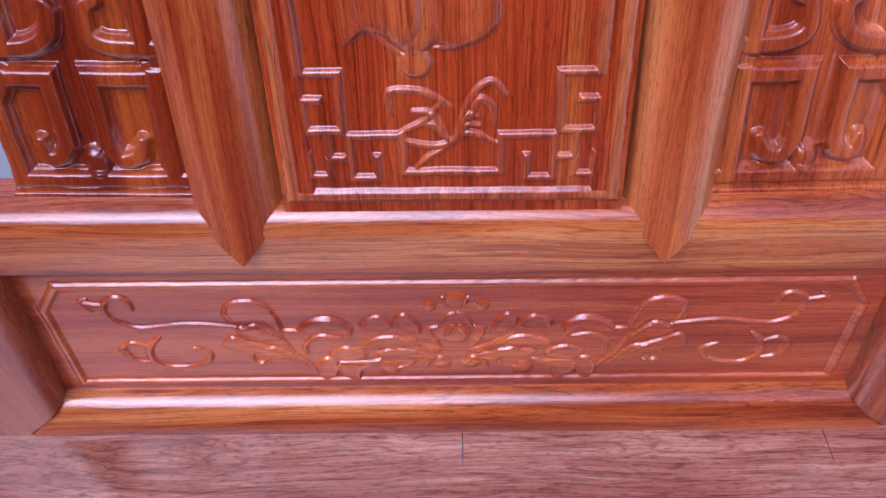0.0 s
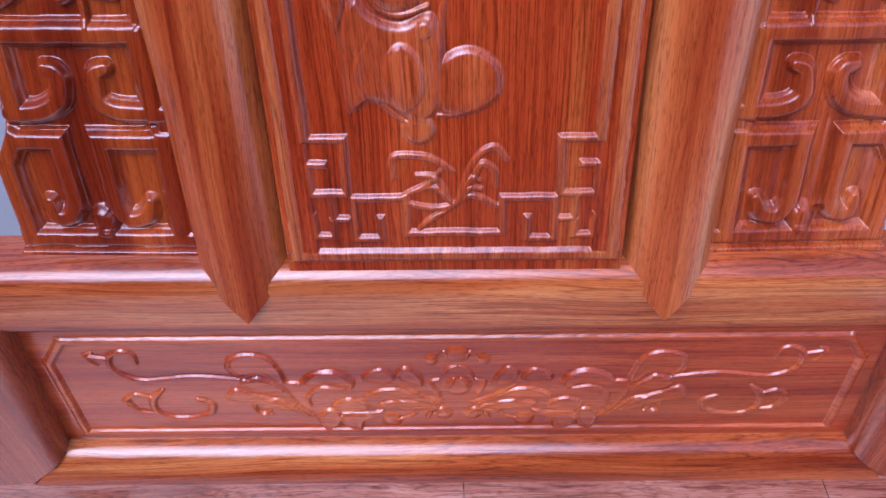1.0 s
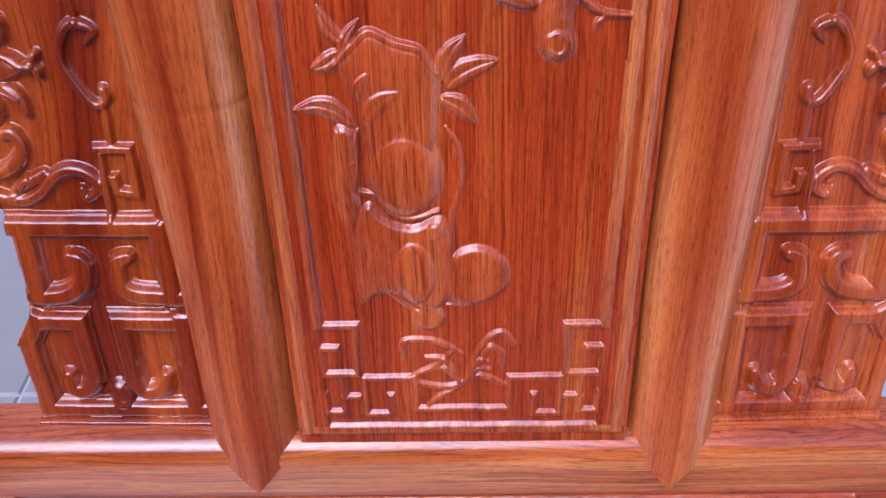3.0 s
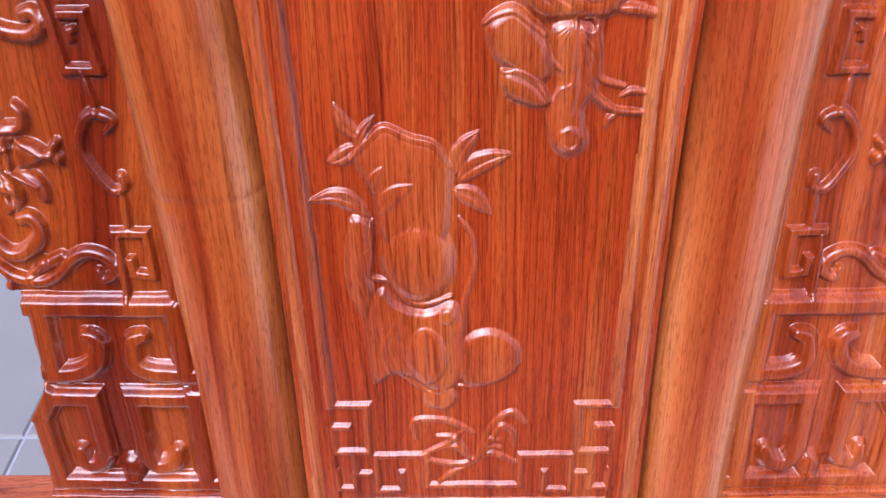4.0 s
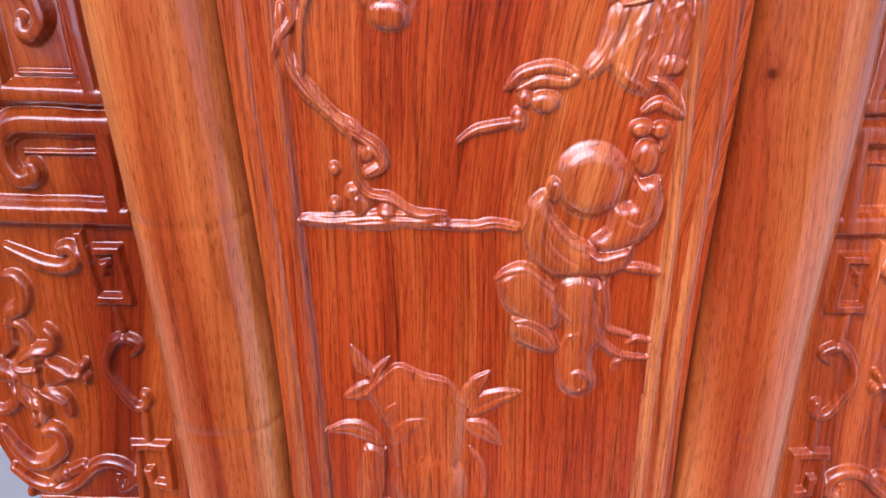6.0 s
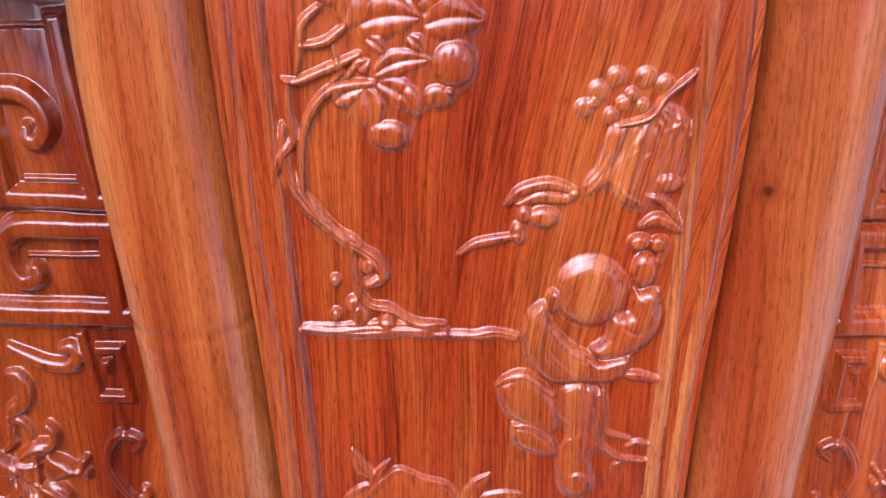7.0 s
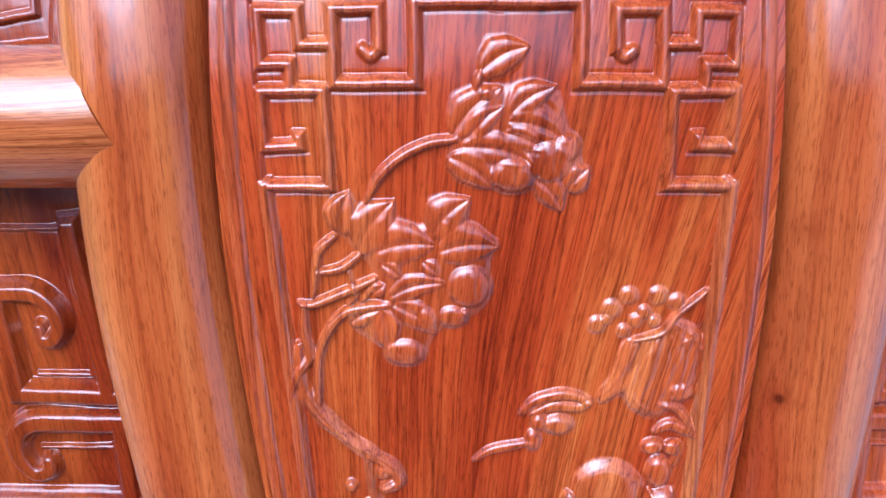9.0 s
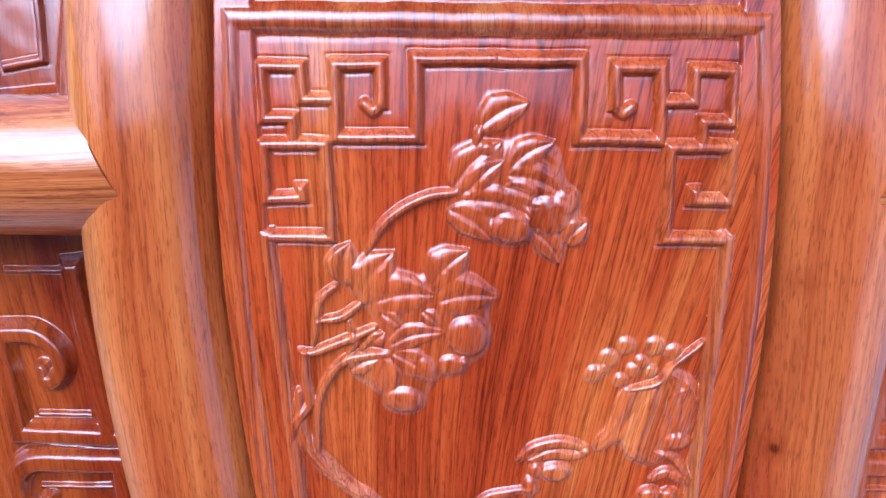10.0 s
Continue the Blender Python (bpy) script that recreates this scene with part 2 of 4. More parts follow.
class Relief:
    """Carving cut out of one board: a fine grid of heights, later split into its carved pieces. Sizes in millimetres."""

    def __init__(self, surface, u, z, seed=0.0):
        self.surface, self.u, self.z = surface, u * 1000, z * 1000
        self.h = np.zeros_like(u)
        self.owner = np.zeros(u.shape, int)
        self.names = []
        # the carver's hand is never quite steady
        a, b = self.u + seed * 31, self.z + seed * 17
        self.wu = self.u + 0.16 * np.sin(b * 0.16 + 1.7 * np.sin(a * 0.09)) + 0.07 * np.sin(b * 0.43 + a * 0.21)
        self.wz = self.z + 0.16 * np.sin(a * 0.15 + 1.5 * np.sin(b * 0.08 + 2)) + 0.07 * np.sin(a * 0.41 - b * 0.19)

    def window(self, points, margin):
        p = np.array(points, float)
        lo, hi = p.min(0) - margin, p.max(0) + margin
        rows = np.where((self.wz.max(1) >= lo[1]) & (self.wz.min(1) <= hi[1]))[0]
        if not len(rows):
            return None
        rs = slice(rows[0], rows[-1] + 1)
        inside = (self.wu[rs] >= lo[0]) & (self.wu[rs] <= hi[0]) & (self.wz[rs] >= lo[1]) & (self.wz[rs] <= hi[1])
        i, j = np.nonzero(inside)
        if not len(i):
            return None
        i = i + rows[0]
        return i, j, np.stack([self.wu[i, j], self.wz[i, j]], 1)

    def put(self, name, i, j, h, over=0.45):
        old = self.h[i, j]
        lift = h + over * old * np.clip(h / 0.5, 0, 1)
        k = 0.35
        d = lift - old
        soft = np.where(np.abs(d) < k, (k - np.abs(d)) ** 2 / (4 * k), 0) * (h > 0.02)
        self.h[i, j] = np.where(h > 0.02, np.maximum(old, lift) + soft, old)
        self.names.append(name)
        won = (lift > old) & (h > 0.25)
        self.owner[i[won], j[won]] = len(self.names)

    def nearest(self, q, path):
        """Distance from a path, and how far along it."""
        p = np.array([tuple(v) for v in path], float)
        a, ab = p[:-1], p[1:] - p[:-1]
        ll = np.maximum((ab ** 2).sum(1), 1e-9)
        far = np.concatenate([[0], np.cumsum(np.sqrt(ll))])
        best, s = np.full(len(q), 1e9), np.zeros(len(q))
        for m in range(len(a)):
            t = np.clip(((q - a[m]) @ ab[m]) / ll[m], 0, 1)
            d = np.hypot(*(q - a[m] - t[:, None] * ab[m]).T)
            closer = d < best
            best, s = np.where(closer, d, best), np.where(closer, far[m] + t * np.sqrt(ll[m]), s)
        return best, s, far[-1]

    def stroke(self, name, points, width, height, swell=0.0, profile=ROUND, ends=(0.5, 0.7), rough=0.0, over=0.45):
        """A ridge along a curve; ends gives the width left at each end, swell a knob at the last."""
        found = self.window(points, width * (1 + swell) + 3)
        if not found:
            return
        i, j, q = found
        d, s, total = self.nearest(q, smooth_path(points, 6))
        reach = min(3.0 * width, 0.45 * total)
        first, last = np.clip(s / reach, 0, 1), np.clip((total - s) / reach, 0, 1)
        f = (ends[0] + (1 - ends[0]) * np.sin(first * 1.5708)) * (ends[1] + (1 - ends[1]) * np.sin(last * 1.5708))
        f *= 1 + swell * np.exp(-((total - s) / width) ** 2 * 2)
        if rough:
            f *= 1 + rough * (0.6 * np.sin(s * 0.23 + 1.2 * np.sin(s * 0.11)) + 0.3 * np.sin(s * 0.5 + 1))
        r = d / (0.5 * width * f)
        h = height * np.sqrt(f) * np.interp(r, *zip(*profile))
        if rough:
            h *= 1 + 0.6 * rough * np.sin(d * 2.2 + 1.5 * np.sin(s * 0.15))
        self.put(name, i, j, h, over)

    def bar(self, name, points, width, height, closed=False, profile=FLAT, over=0.0, cut=0.2):
        """A moulded strip with mitred corners."""
        p = [np.array(v, float) for v in points]
        if closed:
            p.append(p[0])
        w = 0.5 * width
        found = self.window(points, width + 2)
        if not found:
            return
        i, j, q = found
        r = np.full(len(q), 9.0)
        for m in range(len(p) - 1):
            a, b = p[m], p[m + 1]
            size = np.hypot(*(b - a))
            way = (b - a) / size
            if not closed and len(p) < 12:
                a = a + way * (w * 0.8 if m == 0 else 0)
                b = b - way * (w * 0.8 if m == len(p) - 2 else 0)
            rel = q - (a + b) / 2
            along, across = np.abs(rel @ way), np.abs(rel @ np.array([-way[1], way[0]]))
            r = np.minimum(r, np.maximum(across, along - np.hypot(*(b - a)) / 2) / w)
        self.put(name, i, j, height * np.interp(r, *zip(*profile)), over)
        if cut:
            self.h[i, j] -= cut * np.exp(-((r - 1.2) / 0.25) ** 2) * (self.h[i, j] < 0.4)

    def dome(self, name, centre, rx, ry, height, over=0.45):
        found = self.window([centre], 1.3 * max(rx, ry) + 2)
        if not found:
            return
        i, j, q = found
        r = np.hypot((q[:, 0] - centre[0]) / rx, (q[:, 1] - centre[1]) / ry)
        if "boss" in name:
            self.put(name, i, j, height * np.interp(r, (0, 0.4, 0.6, 0.74, 0.86, 0.96, 1.04, 1.12), (1, 0.975, 0.91, 0.80, 0.61, 0.33, 0.12, 0)), over)
            return
        self.put(name, i, j, height * np.interp(r, (0, 0.35, 0.55, 0.72, 0.86, 0.96, 1.06, 1.18), (1, 0.97, 0.9, 0.77, 0.55, 0.3, 0.1, 0)), over)

    def within(self, q, ring):
        p = np.array([tuple(v) for v in ring], float)
        d, _, _ = self.nearest(q, np.concatenate([p, p[:1]]))
        odd = np.zeros(len(q), bool)
        for a, b in zip(p, np.roll(p, -1, 0)):
            cross = (a[1] > q[:, 1]) != (b[1] > q[:, 1])
            odd ^= cross & (q[:, 0] < a[0] + (q[:, 1] - a[1]) * (b[0] - a[0]) / (b[1] - a[1] if b[1] != a[1] else 1e-9))
        return np.where(odd, d, -d)

    def pad(self, name, points, height, rim=False, folds=0.0, over=0.45):
        """A raised plateau within a closed outline; rim leaves it hollow, folds drapes it."""
        found = self.window(points, 6)
        if not found:
            return
        i, j, q = found
        d = self.within(q, smooth_path([points[-1], *points, points[0], points[1]], 4)[4:-5])
        if rim:
            h = height * np.interp(d, (-0.9, -0.3, 0.4, 1.0, 1.7, 2.6, 4.0, 8), (0, 0.12, 0.55, 0.88, 1, 0.93, 0.80, 0.86))
        else:
            h = height * np.interp(d, (-1.1, -0.35, 0.5, 1.4, 2.6, 4.3, 7.0, 12), (0, 0.1, 0.33, 0.58, 0.80, 0.92, 0.99, 1.05))
            if folds:
                mid = np.mean(np.array(points), 0)
                a = np.arctan2(q[:, 1] - mid[1] - 30, q[:, 0] - mid[0])
                h += folds * np.sin(a * 26 + 1.3 * np.sin(q[:, 1] * 0.13)) * np.clip(d / 3, 0, 1)
        self.put(name, i, j, h, over)

    def leaf(self, name, base, tip, width, height, bend=0.09, over=0.3):
        """A pointed, cupped leaf with a groove along its midrib."""
        a, b = np.array(base, float), np.array(tip, float)
        size = np.hypot(*(b - a))
        way = (b - a) / size
        found = self.window([base, tip], width)
        if not found:
            return
        i, j, q = found
        rel = q - a
        t = (rel @ way) / size
        across = rel @ np.array([-way[1], way[0]]) - bend * size * np.sin(np.pi * np.clip(t, 0, 1))
        tc = np.clip(t, 0, 1)
        w = 0.5 * width * (np.sin(np.pi * tc ** 0.8) ** 0.75 + 0.02) * (1 + 0.03 * np.sin(tc * 19))
        r = np.abs(across) / np.maximum(w, 0.05)
        h = height * np.interp(r, *zip(*LEAF)) * (0.45 + 0.55 * np.sin(np.pi * (0.1 + 0.8 * tc)))
        h *= 1 + 0.015 * np.sin(tc * 24 - r * 4) * (r < 0.9)
        h = np.where((t > -0.02) & (t < 1.02), h, 0) * np.clip((t + 0.02) / 0.08, 0, 1)
        self.put(name, i, j, h, over)

    def groove(self, points, width, depth):
        """A cut of the gouge along a curve."""
        found = self.window(points, width * 2)
        if not found:
            return
        i, j, q = found
        d, s, total = self.nearest(q, smooth_path(points, 6))
        self.h[i, j] -= depth * np.exp(-(d / (0.5 * width)) ** 2) * np.clip(np.minimum(s, total - s) / (width * 2), 0.1, 1)

    def mirror(self):
        """Repeats the carving on the other half of the board."""
        h, owner, count = self.h[:, ::-1].copy(), self.owner[:, ::-1].copy(), len(self.names)
        won = h > self.h + 1e-6
        self.owner = np.where(won & (owner > 0), owner + count, self.owner)
        self.h = np.maximum(self.h, h)
        self.names += self.names

    def build(self, board_name, material, parent, label, thick=18.0, other=None):
        """Writes the board and every carved piece of it as meshes that share one skin."""
        h = self.h + 0.05 * np.sin(self.z * 0.31 + 2 * np.sin(self.u * 0.09)) * np.sin(self.u * 0.27)
        pad_ = lambda g: np.concatenate([g[:, :1], g[:, :1], g, g[:, -1:], g[:, -1:]], 1)
        u, z = pad_(self.u), pad_(self.z)
        h[:, 0] = h[:, -1] = np.minimum(h[:, 0], 0) - 0.7
        h = pad_(h)
        h[:, 1] -= 1.2
        h[:, -2] -= 1.2
        h[:, 0], h[:, -1] = -thick, -thick
        owner = pad_(self.owner)
        x, y, zz = self.surface(u / 1000, z / 1000, h / 1000)
        co = np.stack([x, y, zz], 2)
        rows, cols = h.shape
        gu, gz = np.gradient(co, axis=1), np.gradient(co, axis=0)
        no = np.cross(gu, gz)
        no /= np.maximum(np.linalg.norm(no, axis=2, keepdims=True), 1e-12)
        if no[rows // 2, cols // 2, 1] > 0:
            no, flip = -no, True
        else:
            flip = False
        idx = np.arange(rows * cols).reshape(rows, cols)
        quads = np.stack([idx[:-1, :-1], idx[:-1, 1:], idx[1:, 1:], idx[1:, :-1]], 2).reshape(-1, 4)
        if flip:
            quads = quads[:, ::-1]
        own = np.maximum(owner[:-1, :-1], owner[1:, 1:]).reshape(-1)
        co, no = co.reshape(-1, 3), no.reshape(-1, 3)
        # every carved piece that stands alone becomes a part of its own
        wide, flat, names = cols - 1, own.tolist(), []
        piece = np.zeros(len(flat), int)
        for first in np.nonzero(own)[0].tolist():
            if not flat[first]:
                continue
            kind, heap, got = flat[first], [first], [first]
            flat[first] = 0
            while heap:
                c = heap.pop()
                for d in (c - 1, c + 1, c - wide, c + wide):
                    if 0 <= d < len(flat) and flat[d] == kind:
                        flat[d] = 0
                        heap.append(d)
                        got.append(d)
            if len(got) > 24:
                names.append(self.names[kind - 1])
                piece[got] = len(names)
        own = piece
        board = None
        order = np.argsort(own, kind="stable")
        cuts_ = np.searchsorted(own[order], np.arange(len(names) + 2))
        for k in range(len(names) + 1):
            f = quads[order[cuts_[k]:cuts_[k + 1]]]
            if not len(f):
                continue
            used, inv = np.unique(f, return_inverse=True)
            name = names[k - 1] if k else board_name
            me = bpy.data.meshes.new(name)
            me.vertices.add(len(used))
            me.vertices.foreach_set("co", co[used].astype(np.float32).ravel())
            me.loops.add(f.size)
            me.loops.foreach_set("vertex_index", inv.ravel().astype(np.int32))
            me.polygons.add(len(f))
            me.polygons.foreach_set("loop_start", np.arange(0, f.size, 4, dtype=np.int32))
            me.update(calc_edges=True)
            me.polygons.foreach_set("use_smooth", [True] * len(f))
            me.normals_split_custom_set_from_vertices(no[used].tolist())
            me.materials.append((other or {}).get(name, material))
            ob = new(name, me)
            ob.parent = board if k else parent
            if not k:
                board = ob
                tagged(ob, label)
        return board


# ---------------------------------------------------------------- ground
floor = mesh_object("floor", [(-60, -60, -0.004), (60, -60, -0.004), (60, 60, -0.004), (-60, 60, -0.004)], [(0, 1, 2, 3)], GROUT, smooth=False)
tagged(floor, "pale grey tiled floor with dark joints under the chair", "floor", kind="structure")


def tile_mesh():
    s, b = 0.2975, 0.003
    bm = bmesh.new()
    bmesh.ops.create_cube(bm, size=1)
    for v in bm.verts:
        v.co = Vector((v.co.x * 2 * s, v.co.y * 2 * s, v.co.z * 0.012 - 0.006))
    bmesh.ops.bevel(bm, geom=[e for e in bm.edges if all(v.co.z > -0.001 for v in e.verts)], offset=b, segments=1, affect="EDGES")
    me = bpy.data.meshes.new("tile")
    bm.to_mesh(me)
    bm.free()
    me.materials.append(TILE)
    return me


# near-black, so the added walls show dark in the lacquer
BLOCKER = tile_material("dark_blocker", (0.05, 0.04, 0.037), 0.9)


def blocker_box(name, x0, x1, y0, y1, height):
    v = [(x, y, z) for z in (-0.004, height) for x, y in ((x0, y0), (x1, y0), (x1, y1), (x0, y1))]
    ob = mesh_object(name, v, [(0, 1, 2, 3), (4, 5, 6, 7), (0, 1, 5, 4), (1, 2, 6, 5), (2, 3, 7, 6), (3, 0, 4, 7)], BLOCKER, smooth=False)
    tagged(ob, "added dark wall out of sight that blocks sky light and reflections", "wall", kind="structure")


# added walls, never in view, that keep low sky off lacquer and floor
blocker_box("blocker_south", -1.7, 1.7, -2.5, -2.3, 1.95)
blocker_box("blocker_southwest", -2.9, -1.7, -2.5, -2.3, 2.7)
blocker_box("blocker_west", -2.9, -2.7, -2.3, 1.4, 1.7)
blocker_box("blocker_north", 0.15, 4.0, 2.0, 2.2, 2.4)

# ---------------------------------------------------------------- the chair
chair = tagged(new("chair"), "carved lacquered rosewood chair with bamboo-shaped posts standing on tiles", "chair")


def swept_x(name, profile, x0, x1, material, label="", cuts=None):
    """A rail along x; profile is (y, z) all round; cuts gives the mitre of each end."""
    cuts = cuts or (lambda z: 0.0, lambda z: 0.0)
    n = 12
    rings = [[(shifted((x0 + cuts[0](z)) * (1 - i / n) + (x1 - cuts[1](z)) * i / n, z), y, z) for y, z in profile] for i in range(n + 1)]
    return lofted(name, rings, material, chair, label, sharp=30)


def rounded(points, radii, steps=6):
    """A polygon in (y, z) with rounded corners."""
    out = []
    n = len(points)
    for i, (p, r) in enumerate(zip(points, radii)):
        p, a, b = Vector(p), Vector(points[i - 1]), Vector(points[(i + 1) % n])
        if r == 0:
            out.append(tuple(p))
            continue
        s, e = p + (a - p).normalized() * r, p + (b - p).normalized() * r
        for k in range(steps + 1):
            t = k / steps
            out.append(tuple((1 - t) ** 2 * s + 2 * t * (1 - t) * p + t * t * e))
    return out


# lower frame
mid_rail = swept_x("mid_rail", rounded([(0.042, 0.618), (0.0, 0.618), (0.0, 0.674), (0.042, 0.672)], [0, 0.008, 0.02, 0.002]), -0.40, 0.40, RAIL, "glossy rounded rosewood rail")
bottom_rail = swept_x("bottom_rail", [(0.035, 0.43), (-0.0135, 0.43), (-0.0125, 0.444), (-0.0105, 0.452), (-0.0075, 0.4585), (-0.0035, 0.4645), (0.001, 0.4685), (0.006, 0.4705), (0.012, 0.4712), (0.035, 0.4712)], -0.346, 0.346, RAIL,
                      "glossy rounded rosewood bottom rail", (lambda z: max(0, z - 0.44) * 0.95, lambda z: max(0, z - 0.44) * 0.95))


def stile(side):
    rings = []
    for t in np.linspace(0, 1, 10):
        ring = []
        for u, y in rounded([(0.0, 0.035), (0.0, -0.0095), (0.025, -0.0105), (0.0375, -0.0110), (0.09, -0.0135), (0.09, 0.035)], [0, 0.014, 0, 0, 0, 0]):
            low = max(0.434, 0.4685 - 1.0 * max(0.0, u - 0.002))
            z = low + (0.625 - low) * t
            inner = 0.314 - 0.012 * (z - 0.47) / 0.14
            ring.append((shifted(side * (inner + u), z), y, z))
        rings.append(ring)
    lofted("stile", rings, STILE, chair, "rounded rosewood side stile", sharp=30)


stile(-1)
stile(1)

gu, gz = np.meshgrid(np.linspace(-0.335, 0.335, 960), np.linspace(0.455, 0.632, 250))
lower = Relief(on_lower, gu, gz, 2.0)
lower.bar("carved_border", [(-296, 482), (296, 482), (293, 573), (276, 598), (-276, 598), (-293, 573)], 7, 2.6, closed=True, profile=STEPPED)

# seat
for x0, x1, y0, y1 in ((-0.42, 0.0027, -0.041, 0.03), (0.0035, 0.2966, -0.041, 0.03), (0.2974, 0.42, -0.041, 0.03), (-0.42, 0.42, -0.20, -0.04102), (-0.42, 0.42, -0.36, -0.2003), (-0.42, 0.42, -0.55, -0.3603)):
    prof = [(y1, 0.415), (y1, 0.44), (y0, 0.44), (y0, 0.415)]
    swept_x("seat_plank", prof, x0, x1, SEAT)
swept_x("apron", rounded([(-0.53, 0.33), (-0.53, 0.415), (-0.50, 0.415), (-0.50, 0.33)], [0.004] * 4), -0.40, 0.40, RAIL)
for sx in (-1, 1):
    for sy in (-0.50, -0.02):
        rings = []
        for z in np.linspace(0, 0.415, 8):
            r = 0.035 + 0.006 * math.cos(z * 15)
            rings.append([(sx * 0.37 + r * math.cos(a), sy + r * math.sin(a), z) for a in np.linspace(0, 2 * math.pi, 20, endpoint=False)])
        lofted("leg", rings, POST, chair, "bamboo-shaped rosewood leg")


# posts
def interp(z, table):
    return float(np.interp(z, [a for a, _ in table], [b for _, b in table]))


OUTER = [(0.63, 0.1625), (0.76, 0.1645), (0.91, 0.1685), (1.01, 0.1755), (1.06, 0.1795), (1.10, 0.182), (1.15, 0.184), (1.21, 0.182), (1.30, 0.178)]
INNER = [(0.63, 0.106), (0.80, 0.1055), (0.92, 0.107), (1.01, 0.112), (1.06, 0.1165), (1.12, 0.121), (1.18, 0.1215), (1.26, 0.117), (1.30, 0.116)]


def mellow(z, table):
    return float(np.mean([interp(z + d, table) for d in (-0.03, -0.015, 0, 0.015, 0.03)]))


def post(side):
    rings = []
    steps = list(np.linspace(0.637, 1.335, 440))
    for z in steps:
        ring = []
        for a in np.linspace(0, 2 * math.pi, 44, endpoint=False):
            s, f = math.cos(a), math.sin(a)
            s2, f2 = math.copysign(abs(s) ** 0.85, s), math.copysign(abs(f) ** 0.9, f)
            low = 0.637 + 0.036 * abs(s2)
            t = min(1.0, (z - 0.637) / 0.10)
            zz = low * (1 - t) + (0.637 + (z - 0.637)) * t if t < 1 else z
            wide, near = mellow(zz, OUTER), mellow(zz, INNER)
            c, r = (wide + near) / 2, (wide - near) / 2
            node = sum(0.8 * math.exp(-((zz - k + 0.006) / 0.005) ** 2) - 1.2 * math.exp(-((zz - k) / 0.0022) ** 2) + 0.8 * math.exp(-((zz - k - 0.006) / 0.005) ** 2) for k in (0.892, 1.004))
            r += (0.00035 if side < 0 else 0.0001) * node + 0.0006 * math.sin(zz * 31 + side)
            ring.append((shifted(side * (c + r * s2), zz), post_y(zz) + 0.019 - (0.028 + (0.00035 if side < 0 else 0.0001) * node) * f2, zz))
        rings.append(ring)
    lofted("post", rings, POST if side < 0 else POST_PALE, chair, "bamboo-shaped rosewood post" if side < 0 else "pale golden rosewood post with dark knots", sharp=60)


post(-1)
post(1)

# centre panel
HALF = [(0.66, 0.1045), (0.80, 0.1035), (0.92, 0.105), (1.01, 0.1100), (1.06, 0.1145), (1.12, 0.1185), (1.18, 0.1190), (1.24, 0.1155), (1.27, 0.113)]


def half_width(z):
    return np.mean([interp(z + d, HALF) for d in (-0.03, -0.015, 0, 0.015, 0.03)])


zs = np.linspace(0.665, 1.288, 1090)
widths = np.array([half_width(z) for z in zs])
gu = np.linspace(-1, 1, 401)[None, :] * widths[:, None]
centre = Relief(on_centre, gu, np.repeat(zs[:, None], 401, 1), 1.0)
INNER_LINE = [(0.762, 0.084), (0.85, 0.0855), (0.941, 0.088), (1.00, 0.0905), (1.07, 0.0935), (1.171, 0.0985)]
# the border stands a little proud of the carved ground
limit = 1000 * np.interp(centre.z / 1000, *zip(*INNER_LINE))
centre.h += 2.3 * np.clip((np.abs(centre.u) - limit + 0.6) / 1.2, 0, 1) * np.clip((centre.z - 683) / 3, 0, 1)
for s in (-1, 1):
    centre.bar("edge_moulding", [(s * (1000 * half_width(z / 1000) - 7.5), z) for z in np.linspace(683, 1256, 30)], 9.5, 3.8, profile=FRET, cut=0.5)
centre.bar("edge_moulding", [(-100, 683), (100, 683)], 9, 3.0, profile=FRET)
centre.bar("edge_moulding", [(-111, 1256), (111, 1256)], 11, 4.0, profile=FRET)
